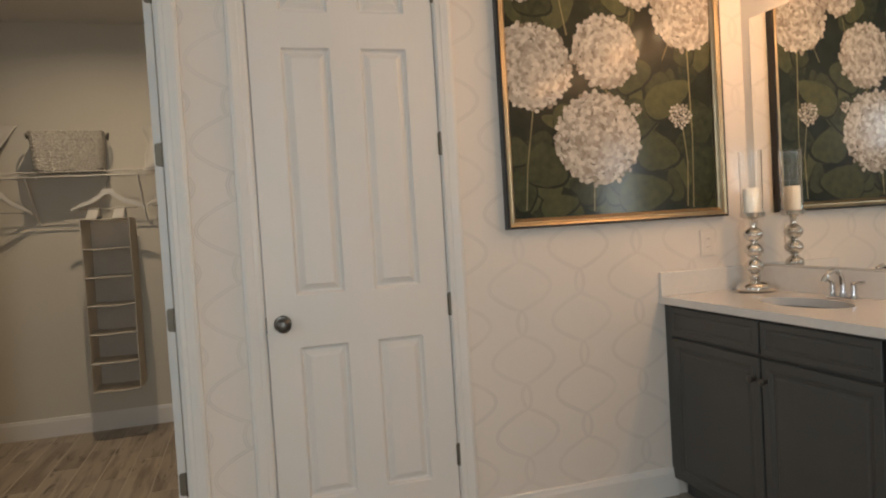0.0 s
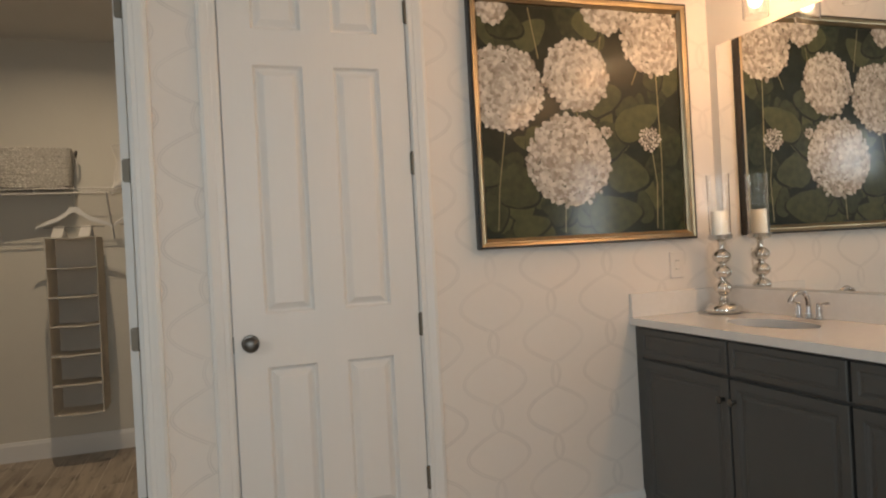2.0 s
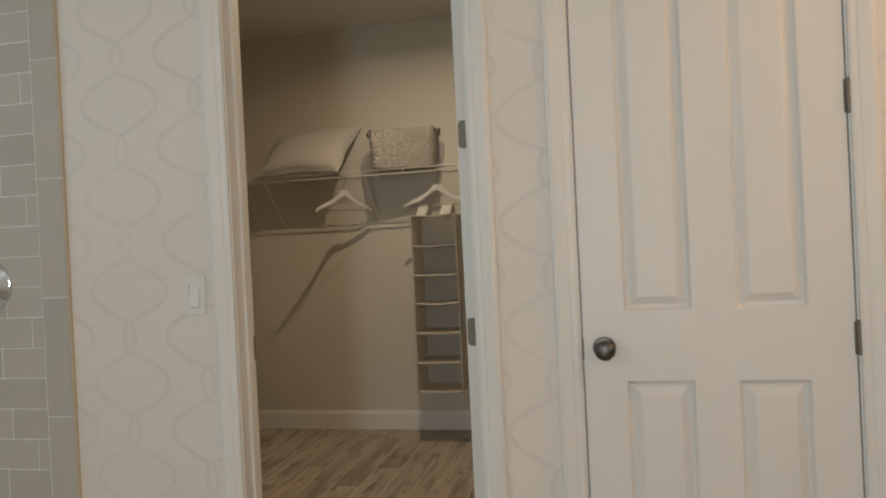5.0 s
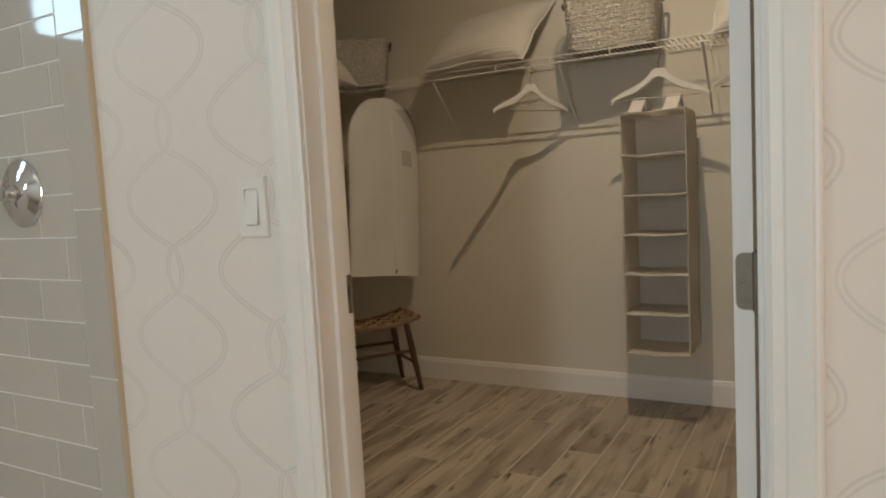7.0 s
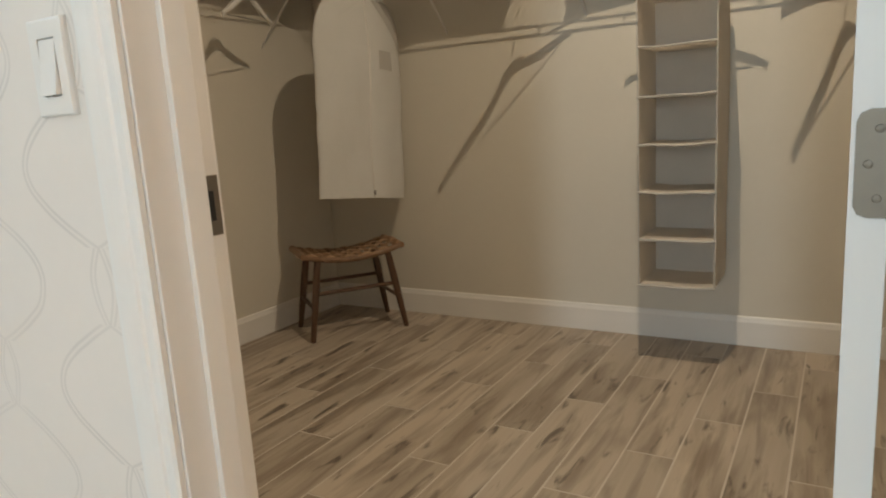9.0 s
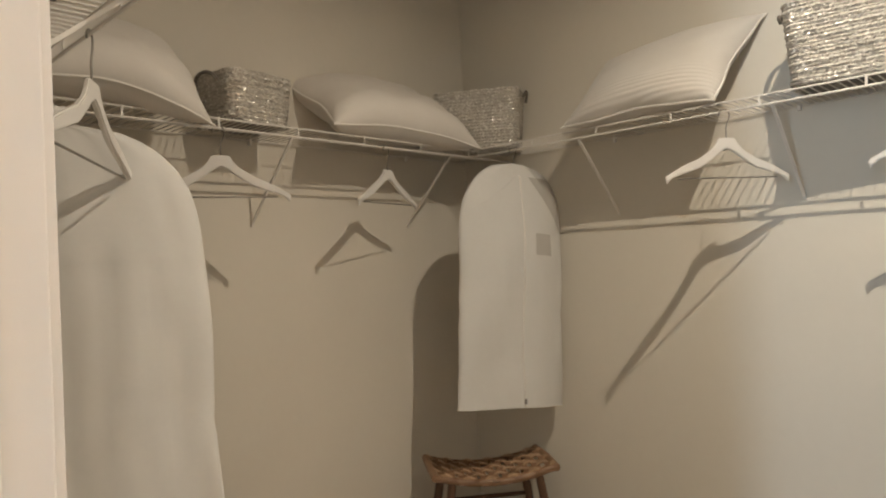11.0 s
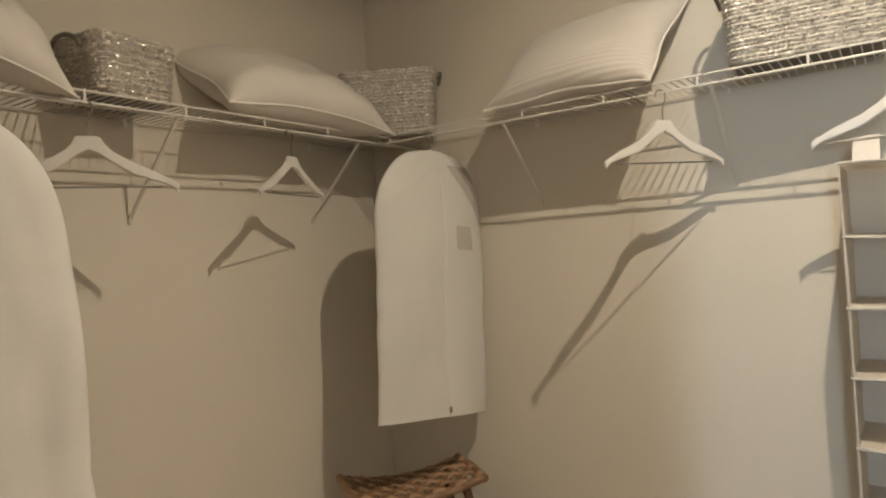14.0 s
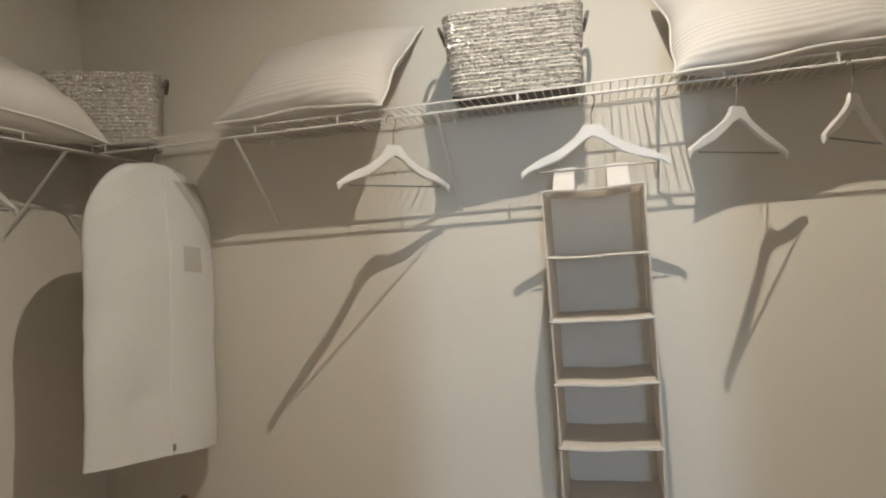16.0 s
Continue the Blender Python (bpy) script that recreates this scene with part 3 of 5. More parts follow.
def six_panel_door(name, m, w, label, knob_x, knob=True, d=0.038):
    """A moulded six-panel door; its face lies in y = 0 and looks along -y."""
    ob = thing(name, m, label, "door")
    tagged(ob, kind="structure")
    cols = ((0.115, 0.305), (w - 0.300, w - 0.112))
    rows = ((0.25, 0.843), (1.04, 1.985), (2.118, 2.325))
    bm = bmesh.new()
    h = DOOR_H - 0.008
    xs = [0, cols[0][0], cols[0][1], cols[1][0], cols[1][1], w]
    for i in (0, 2, 4):
        box(bm, xs[i], xs[i + 1], 0, d, 0.006, h)
    zs = [0.006] + [v for r in rows for v in r] + [h]
    for c0, c1 in cols:
        for i in (0, 2, 4, 6):
            box(bm, c0, c1, 0, d, zs[i], zs[i + 1])
    bmesh.ops.remove_doubles(bm, verts=bm.verts, dist=0.0002)
    slab = part("slab", bm, M["door"], ob)
    for c0, c1 in cols:
        for r0, r1 in rows:
            bm = bmesh.new()
            raised_panel(bm, c0, c1, r0, r1, d, ((0.0, 0.0), (0.003, 0.001), (0.009, 0.0150), (0.013, 0.0175), (0.018, 0.0175), (0.040, 0.0034), (0.043, 0.0026)))
            part("panel", bm, M["door"], ob)
    if knob:
        bm = bmesh.new()
        t = pose(knob_x, 0, 0.938, 90)
        lathe(bm, [(0, 0.0), (0.032, 0.0), (0.033, 0.004), (0.030, 0.008), (0.016, 0.010), (0.013, 0.014), (0.012, 0.030), (0.015, 0.034), (0.023, 0.038), (0.028, 0.046), (0.029, 0.054), (0.026, 0.062), (0.018, 0.067), (0.008, 0.069), (0, 0.069)], 32, t)
        part("door_knob", bm, M["pewter"], ob, "round dark pewter knob", smooth=True)
        bm = bmesh.new()
        box(bm, -0.004, -0.0005, 0.004, 0.030, 0.905, 0.965)
        part("latch_plate", bm, M["pewter"], ob)
    return ob


door_1 = six_panel_door("door_1", pose(SHUT_L + 0.0055, WY + 0.003, 0.004), SHUT_R - SHUT_L - 0.0095, "closed white six-panel door with a pewter knob", 0.058)
for hz in (0.335, 0.955, 1.605, 2.215):
    hinge(door_1, SHUT_R - SHUT_L - 0.004, -0.001, hz)
# the closet door stands open into the closet, edge on to the bathroom
door_2 = six_panel_door("door_2", pose(OPEN_R - 0.022, WB + 0.008, 0.004, 0, 0, 88.5), 0.755, "open white six-panel closet door, seen at its hinge edge", 0.69, False, 0.029)
for hz in (0.345, 0.978, 1.605, 2.215):
    bm = bmesh.new()
    prism(bm, [(0.0015 + x, y) for x, y in ((0, -0.044), (0.014, -0.044), (0.021, -0.041), (0.024, -0.034), (0.024, 0.034), (0.021, 0.041), (0.014, 0.044), (0, 0.044))], 0.0003, 0.0024,
          pose(0, 0, hz) @ Matrix(((0, 0, -1, 0), (1, 0, 0, 0), (0, 1, 0, 0), (0, 0, 0, 1))))
    for sx, sz in ((0.009, 0.028), (0.016, 0.0), (0.009, -0.028)):
        lathe(bm, [(0, 0.0012), (0.0032, 0.0008), (0.0036, 0)], 8, pose(-0.0024, sx, hz + sz, 0, -90, 0))
    lathe(bm, [(0, -0.047), (0.0055, -0.046), (0.0055, 0.046), (0, 0.048)], 12, Matrix.Translation((-0.004, -0.004, hz)))
    part("hinge", bm, M["nickel"], door_2, "satin nickel hinge leaf with rounded corners", smooth=False)

# ---------- shower ----------
bm = bmesh.new()
box(bm, BX0, TILE_X, WY - 0.0098, WY - 0.0003, 0, TOP)
tile_wall = struct("tile_wall", bm, M["tile_grout"], "grey glazed tile shower wall with white grout", "tile wall")
bm = bmesh.new()
moulding(bm, [(0, 0), (0, 0.011), (0.003, 0.011), (0.0045, 0)], (TILE_X, WY, 0.001), (TILE_X, WY, TOP), (0, -1, 0), (1, 0, 0))
struct("trim_tile_edge", bm, material("caulk_bead", (0.60, 0.49, 0.34), 0.6, vary=0.1), "thin tan caulk bead beside the tile", "trim")
bm = bmesh.new()
box(bm, BX0, -1.585, 0.9, WY - 0.010, 0.0006, 0.014, bevel=0.004)
tagged(part("shower_pan", bm, M["pan"]), "low white shower pan on the floor", "shower pan")


def shower_valve():
    ob = thing("shower_valve", pose(-1.862, WY - 0.0105, 1.196), "chrome shower valve with a lever on the tile", "shower valve")
    bm = bmesh.new()
    lathe(bm, [(0, 0.0), (0.086, 0.0), (0.087, 0.004), (0.080, 0.010), (0.062, 0.013), (0.058, 0.017), (0.040, 0.019), (0.034, 0.024), (0, 0.024)], 40, pose(0, 0, 0, 90))
    part("escutcheon", bm, M["chrome"], ob, smooth=True)
    bm = bmesh.new()
    lathe(bm, [(0, 0.022), (0.024, 0.022), (0.024, 0.030), (0.018, 0.036), (0.016, 0.055), (0.021, 0.060), (0.021, 0.074), (0.014, 0.080), (0, 0.081)], 24, pose(0, 0, 0, 90))
    part("stem", bm, M["chrome"], ob, smooth=True)
    bm = bmesh.new()
    tube(bm, [(0, -0.066, 0), (-0.03, -0.068, 0.0), (-0.058, -0.07, -0.004), (-0.064, -0.07, -0.012)], [0.008, 0.007, 0.007, 0.006], 10)
    lathe(bm, [(0, -0.072), (0.008, -0.068), (0.011, -0.05), (0.008, -0.03), (0.006, -0.014), (0.010, -0.006), (0.011, 0.004), (0.006, 0.012), (0, 0.013)], 16, Matrix.Translation((-0.066, -0.07, 0)))
    part("lever", bm, M["chrome"], ob, smooth=True)


shower_valve()


# ---------- vanity ----------
CT = 0.905
VX, VBACK = 1.885, BX1 - 0.002


def shaker_front(name, parent, y0, y1, z0, z1, knob_at=None):
    """A moulded cabinet front on the vanity's face, looking along -x."""
    turn = Matrix(((0, 1, 0, 0), (-1, 0, 0, 0), (0, 0, 1, 0), (0, 0, 0, 1)))
    bm = bmesh.new()
    w = y1 - y0
    raised_panel(bm, 0, w, z0, z1, 0.018, ((0.0, 0.003), (0.003, 0.0), (0.034, 0.0), (0.038, 0.003), (0.043, 0.003), (0.048, 0.007), (0.058, 0.007), (0.066, 0.004)) if z1 - z0 > 0.3 else
                 ((0.0, 0.003), (0.003, 0.0), (0.024, 0.0), (0.028, 0.004), (0.034, 0.004), (0.040, 0.002)))
    bmesh.ops.transform(bm, matrix=Matrix.Translation((-0.019, y1, 0)) @ turn, verts=bm.verts)
    f = part(name, bm, M["cabinet"], parent)
    if knob_at:
        bm = bmesh.new()
        lathe(bm, [(0, 0), (0.008, 0), (0.006, 0.006), (0.006, 0.014), (0.013, 0.019), (0.014, 0.024), (0.010, 0.028), (0, 0.029)], 16, pose(-0.019, knob_at[0], knob_at[1], 0, -90, 0))
        part("knob", bm, M["pewter"], f, "small dark metal knob", smooth=True)


def vanity_cabinet(y0, y1, mid, label):
    ob = thing("vanity_cabinet", pose(VX, 0, 0), label, "cabinet", "vanity cabinets")
    bm = bmesh.new()
    box(bm, 0, VBACK - VX, y0 + 0.0005, y1 - 0.0005, 0.085, CT - 0.034)
    part("body", bm, M["cabinet"], ob)
    bm = bmesh.new()
    box(bm, 0.06, VBACK - VX, y0 + 0.0005, y1 - 0.0005, 0.001, 0.085)
    part("toe_kick", bm, M["cabinet"], ob)
    for a, b, k in ((y0 + 0.006, mid - 0.005, mid - 0.030), (mid + 0.005, y1 - 0.006, mid + 0.030)):
        shaker_front("drawer_front", ob, a, b, 0.738, CT - 0.043)
        shaker_front("cabinet_door", ob, a, b, 0.098, 0.725, (k, 0.645))
    return ob


vanity_cabinet(1.652, 2.70, 2.157, "charcoal painted vanity cabinet with moulded doors")
vanity_cabinet(0.515, 1.651, 1.083, "charcoal painted vanity cabinet with moulded doors")
bm = bmesh.new()
box(bm, VX - 0.004, VBACK, 2.7005, WY - 0.0005, 0.085, CT - 0.034)
box(bm, VX + 0.06, VBACK, 2.7005, WY - 0.016, 0.001, 0.085)
tagged(part("cabinet_filler", bm, M["cabinet"]), "charcoal filler strip between cabinet and wall", "cabinet filler")

# worktop with an oval bowl cut out
SINK = (2.11, 2.19, 0.115, 0.20)
bm = bmesh.new()
y0, y1, x0, x1 = 1.90, 2.50, 1.852, VBACK
box(bm, x0, x1, 0.50, y0, CT - 0.032, CT)
box(bm, x0, x1, y1, WY - 0.0008, CT - 0.032, CT)
angles = sorted({2 * math.pi * i / 56 for i in range(56)} | {math.atan2(b - SINK[1], a - SINK[0]) % (2 * math.pi) for a in (x0, x1) for b in (y0, y1)})
outer, inner = [], []
for a in angles:
    c, s = math.cos(a), math.sin(a)
    k = min(((x1 if c > 0 else x0) - SINK[0]) / c if abs(c) > 1e-9 else 9, ((y1 if s > 0 else y0) - SINK[1]) / s if abs(s) > 1e-9 else 9)
    outer.append((SINK[0] + k * c, SINK[1] + k * s))
    inner.append((SINK[0] + SINK[2] * c, SINK[1] + SINK[3] * s))
ot, it, ib, ob_ = ([bm.verts.new((*p, z)) for p in ring] for ring, z in ((outer, CT), (inner, CT), (inner, CT - 0.032), (outer, CT - 0.032)))
n = len(angles)
for i in range(n):
    j = (i + 1) % n
    for a, b in ((ot, it), (it, ib), (ib, ob_), (ob_, ot)):
        bm.faces.new((a[i], a[j], b[j], b[i]))
counter = thing("vanity_worktop", pose(0, 0, 0), "white quartz vanity worktop with splashbacks", "worktop")
part("slab", bm, M["quartz"], counter)
for nm, b in (("backsplash", (VBACK - 0.018, VBACK, 0.50, WY - 0.0195, CT, CT + 0.105)), ("sidesplash", (x0 + 0.004, VBACK, WY - 0.019, WY - 0.0008, CT, CT + 0.105))):
    bm = bmesh.new()
    box(bm, *b, bevel=0.0015)
    part(nm, bm, M["quartz"], counter)
bm = bmesh.new()
lathe(bm, [(1.04, 0.0), (1.0, -0.008), (0.94, -0.030), (0.80, -0.060), (0.5, -0.078), (0.12, -0.085), (0.1, -0.092), (0, -0.092)], 48, Matrix.Translation((SINK[0], SINK[1], CT - 0.031)) @ Matrix.Diagonal((SINK[2], SINK[3], 1, 1)))
tagged(part("sink", bm, M["porcelain"], smooth=True), "white oval porcelain sink under the worktop", "sink")


def faucet():
    ob = thing("faucet", pose(2.275, 2.17, CT) @ Matrix.Diagonal((0.80, 0.78, 0.82, 1)), "polished chrome widespread bathroom faucet", "faucet")
    bm = bmesh.new()
    box(bm, -0.024, 0.024, -0.085, 0.085, 0.0005, 0.012, bevel=0.005)
    part("base_plate", bm, M["chrome"], ob, smooth=True)
    bm = bmesh.new()
    lathe(bm, [(0.022, 0.011), (0.018, 0.02), (0.014, 0.04), (0.013, 0.07)], 20)
    tube(bm, [(0, 0, 0.06), (-0.004, 0, 0.10), (-0.02, 0, 0.128), (-0.05, 0, 0.138), (-0.085, 0, 0.128), (-0.110, 0, 0.100), (-0.114, 0, 0.090)], [0.013, 0.0125, 0.012, 0.0115, 0.0115, 0.012, 0.012], 14)
    part("spout", bm, M["chrome"], ob, smooth=True)
    for s in (-1, 1):
        bm = bmesh.new()
        lathe(bm, [(0.020, 0.011), (0.017, 0.02), (0.012, 0.034), (0.016, 0.05), (0.011, 0.066), (0.013, 0.075), (0.008, 0.084), (0, 0.086)], 20, Matrix.Translation((0, s * 0.062, 0)))
        tube(bm, [(0, s * 0.062, 0.074), (0.0, s * 0.09, 0.082), (0.0, s * 0.122, 0.086)], [0.007, 0.006, 0.007], 10)
        part("handle", bm, M["chrome"], ob, smooth=True)


faucet()
bm = bmesh.new()
box(bm, BX1 - 0.0055, BX1 - 0.0005, 0.42, 2.695, CT + 0.112, 2.13, bevel=0.0012)
tagged(part("vanity_mirror", bm, M["mirror"]), "large frameless vanity mirror on the wall", "mirror")


def candlestick():
    ob = thing("candle_holder", pose(2.245, 2.60, CT), "mercury silver candle holder with glass hurricane", "candle holder")
    prof = [(0, 0.0008), (0.066, 0.001), (0.078, 0.008), (0.081, 0.018), (0.076, 0.030), (0.056, 0.043), (0.030, 0.050), (0.020, 0.054)]
    z = 0.056
    prof += [(0.022, z), (0.026, z + 0.012), (0.020, z + 0.024)]
    for zc in (0.112, 0.182, 0.252):
        prof += [(0.014, zc - 0.033), (0.024, zc - 0.026), (0.037, zc - 0.012), (0.041, zc), (0.037, zc + 0.012), (0.024, zc + 0.026), (0.014, zc + 0.033)]
    prof += [(0.013, 0.300), (0.016, 0.318), (0.044, 0.326), (0.050, 0.330), (0.052, 0.348), (0.048, 0.349), (0.046, 0.334), (0, 0.333)]
    bm = bmesh.new()
    lathe(bm, prof, 36)
    part("stem", bm, M["mercury"], ob, smooth=True)
    bm = bmesh.new()
    lathe(bm, [(0, 0.3335), (0.034, 0.3335), (0.035, 0.337), (0.035, 0.452), (0.032, 0.456), (0.02, 0.453), (0, 0.452)], 32)
    part("candle", bm, M["wax"], ob, "ivory pillar candle", smooth=True)
    bm = bmesh.new()
    lathe(bm, [(0.0445, 0.336), (0.0455, 0.34), (0.0465, 0.46), (0.048, 0.58), (0.0485, 0.618), (0.0465, 0.618), (0.046, 0.58), (0.0445, 0.46), (0.0437, 0.336), (0.0445, 0.336)], 36)
    g = part("hurricane_glass", bm, M["glass"], ob, "clear hurricane glass", smooth=True)
    g.visible_shadow = False


candlestick()


def vanity_light(y):
    ob = thing("vanity_light", pose(BX1, y, 2.36), "three-lamp vanity light with clear glass shades, southern of the pair added", "wall light", "lights above the vanity")
    bm = bmesh.new()
    box(bm, -0.022, -0.0005, -0.33, 0.33, -0.045, 0.045, bevel=0.004)
    part("wall_plate", bm, M["nickel"], ob)
    for dy in (0.23, 0.0, -0.23):
        bm = bmesh.new()
        tube(bm, [(-0.02, dy, 0), (-0.10, dy, 0.005), (-0.137, dy, -0.005), (-0.14, dy, -0.04)], 0.007, 10)
        lathe(bm, [(0, -0.03), (0.02, -0.032), (0.022, -0.075), (0.016, -0.08), (0, -0.08)], 20, Matrix.Translation((-0.14, dy, 0)))
        arm = part("arm", bm, M["nickel"], ob, smooth=True)
        bm = bmesh.new()
        lathe(bm, [(0.02, -0.062), (0.044, -0.075), (0.050, -0.10), (0.050, -0.235), (0.0475, -0.235), (0.0475, -0.10), (0.042, -0.078), (0.02, -0.065)], 32, Matrix.Translation((-0.14, dy, 0)))
        s = part("shade", bm, M["glass"], arm, "clear glass cylinder shade", smooth=True)
        s.visible_shadow = False
        bm = bmesh.new()
        lathe(bm, [(0, -0.079), (0.013, -0.08), (0.014, -0.10), (0.024, -0.13), (0.029, -0.16), (0.024, -0.185), (0.012, -0.197), (0, -0.199)], 20, Matrix.Translation((-0.14, dy, 0)))
        b = part("bulb", bm, M["bulb"], arm, "glowing warm bulb", smooth=True)
        b.visible_shadow = False


vanity_light(2.07)
# this second fixture is unseen, added to warm and brighten the bathroom
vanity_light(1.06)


def downlight(x, y, name, label, r=0.075):
    ob = thing(name, pose(x, y, TOP), label, "ceiling light")
    bm = bmesh.new()
    lathe(bm, [(r, -0.0005), (r + 0.012, -0.001), (r + 0.014, -0.006), (r, -0.010), (r - 0.006, -0.004)], 36)
    part("trim_ring", bm, M["trim"], ob, smooth=True)
    bm = bmesh.new()
    lathe(bm, [(r - 0.006, -0.002), (r - 0.012, -0.012), (r * 0.5, -0.020), (0, -0.022)], 36)
    p = part("lens", bm, M["lens"], ob, "glowing warm lens", smooth=True)
    p.visible_shadow = False


downlight(LIGHT_XY[0], LIGHT_XY[1], "closet_ceiling_light", "round closet ceiling light, switched on", 0.060)


# ---------- wall plates ----------
def wall_plate(name, x, z, label, category, rocker, mat):
    ob = thing(name, pose(x, WY, z), label, category)
    bm = bmesh.new()
    w, h = (0.0185, 0.0360) if rocker else (0.0170, 0.0345)
    lip = [(1, 0.0), (1, -0.0045), (0.955, -0.0080), (0.90, -0.0084)]
    rings = [[bm.verts.new((sx * 0.0375 * k, y, sz * 0.060 * (1 - (1 - k) * 0.62))) for sx, sz in ((-1, -1), (1, -1), (1, 1), (-1, 1))] for k, y in lip]
    rings += [[bm.verts.new((sx * w, y, sz * h)) for sx, sz in ((-1, -1), (1, -1), (1, 1), (-1, 1))] for y in (-0.0084, -0.0012)]
    for a, b in zip(rings, rings[1:]):
        for k in range(4):
            bm.faces.new((a[k], a[(k + 1) % 4], b[(k + 1) % 4], b[k]))
    bm.faces.new(rings[-1])
    part("cover_plate", bm, mat, ob)
    if rocker:
        bm = bmesh.new()
        prism(bm, [(-0.034, -0.0015), (0.034, -0.0015), (0.034, -0.0072), (0.004, -0.0098), (-0.034, -0.0155)], -0.0168, 0.0168,
              Matrix(((0, 0, 1, 0), (0, 1, 0, 0), (1, 0, 0, 0), (0, 0, 0, 1))))
        part("rocker", bm, mat, ob)
    else:
        bm = bmesh.new()
        box(bm, -0.0165, 0.0165, -0.0085, -0.006, -0.034, 0.034, bevel=0.001)
        for dz in (-0.019, 0.019):
            for dx in (-0.006, 0.006):
                box(bm, dx - 0.001, dx + 0.001, -0.0088, -0.0083, dz - 0.004, dz + 0.004, mat=1)
        part("socket_face", bm, [mat, M["black"]], ob)


wall_plate("light_switch", -1.080, 1.133, "white rocker light switch on wallpaper", "switch", True, M["plastic"])
wall_plate("power_outlet", 2.118, 1.127, "cream power outlet on wallpaper", "outlet", False, M["cream_plastic"])


# ---------- painting ----------
def painting():
    """A framed square canvas of white globe-shaped blossoms over dark leaves, built flat."""
    x0, x1, z0, z1 = 1.137, 2.213, 1.245, 2.322
    y = WY - 0.003
    ob = thing("framed_painting", pose(0, y, 0), "framed painting of white round blossoms, gilt and black frame", "painting")
    frame_prof = [(0, 0, 1), (0, 0.036, 1), (0.004, 0.040, 1), (0.009, 0.040, 1), (0.010, 0.037, 0), (0.018, 0.033, 0), (0.022, 0.035, 0), (0.028, 0.034, 0), (0.034, 0.024, 0), (0.040, 0.018, 0), (0.042, 0.006, 0)]
    sides = (("frame_side", x0, z0, x1, z0), ("frame_side", x1, z0, x1, z1), ("frame_side", x1, z1, x0, z1), ("frame_side", x0, z1, x0, z0))
    for nm, ax, az, bx, bz in sides:
        bm = bmesh.new()
        d = Vector((bx - ax, 0, bz - az)).normalized()
        nrm = Vector((-d.z, 0, d.x))
        rows = []
        for u, v, _ in frame_prof:
            a = Vector((ax, -v, az)) + nrm * u + d * u
            b = Vector((bx, -v, bz)) + nrm * u - d * u
            rows.append((bm.verts.new(a), bm.verts.new(b), _))
        for p, q in zip(rows, rows[1:]):
            f = bm.faces.new((p[0], p[1], q[1], q[0]))
            f.material_index = 1 if p[2] and q[2] else 0
        part(nm, bm, [M["gilt"], M["black"]], ob)
    ix0, ix1, iz0, iz1 = x0 + 0.041, x1 - 0.041, z0 + 0.041, z1 - 0.041
    bm = bmesh.new()
    box(bm, ix0 - 0.003, ix1 + 0.003, -0.007, -0.001, iz0 - 0.003, iz1 + 0.003)
    part("canvas", bm, M["canvas"], ob)
    rnd = random.Random(7)

    def clip(p):
        return (min(max(p[0], ix0), ix1), min(max(p[1], iz0), iz1))

    def daub(bm, pts, depth):
        q = []
        for p in pts:
            c = clip(p)
            if not q or (abs(c[0] - q[-1][0]) + abs(c[1] - q[-1][1])) > 1e-5:
                q.append(c)
        area = sum(a[0] * b[1] - b[0] * a[1] for a, b in zip(q, q[1:] + q[:1]))
        if len(q) > 2 and abs(area) > 1e-6:
            bm.faces.new([bm.verts.new((px, -depth, pz)) for px, pz in q])

    def leaf(bm, cx, cz, a, b, ang, depth):
        ca, sa = math.cos(ang), math.sin(ang)
        pts = []
        for i in range(22):
            t = 2 * math.pi * i / 22
            rx = a * math.cos(t) * (1 + 0.12 * math.cos(t))
            rz = b * math.sin(t) * (1 - 0.25 * math.cos(t)) * (1 + 0.05 * rnd.uniform(-1, 1))
            pts.append((cx + rx * ca - rz * sa, cz + rx * sa + rz * ca))
        daub(bm, pts, depth)

    bm, dark = bmesh.new(), bmesh.new()
    k = 0
    scattered = [(rnd.uniform(ix0, ix1), rnd.uniform(iz0, iz1), rnd.uniform(0.05, 0.10), rnd.uniform(0.035, 0.07), rnd.uniform(0, 6.28)) for _ in range(54)]
    for cx, cz, a, b, ang in (*scattered, (1.793, 1.367, 0.135, 0.085, 0.1), (1.523, 1.385, 0.06, 0.055, 0.4), (1.218, 1.40, 0.06, 0.085, 0.3), (1.869, 1.548, 0.11, 0.085, -0.2), (1.754, 1.89, 0.10, 0.08, 0.2), (1.78, 1.70, 0.11, 0.085, 0.3),
                              (2.106, 1.482, 0.085, 0.10, 0.6), (1.33, 1.50, 0.10, 0.09, -0.5), (1.38, 1.33, 0.09, 0.05, 0.2), (2.09, 1.36, 0.10, 0.06, 0.8), (1.93, 1.78, 0.13, 0.07, 0.5), (1.42, 2.15, 0.09, 0.06, 0.7), (1.30, 2.20, 0.09, 0.07, -0.4), (2.10, 1.68, 0.07, 0.10, 0.2)):
        leaf(dark, cx + 0.004, cz - 0.006, a * 1.05, b * 1.06, ang, 0.0073 + 0.00003 * k)
        leaf(bm, cx, cz, a, b, ang, 0.0073 + 0.00003 * k + 0.000015)
        k += 1
    part("painted_leaves", bm, M["leaves"], ob, kind="stuff")
    part("painted_shadows", dark, M["canvas"], ob, kind="stuff")
    bm = bmesh.new()
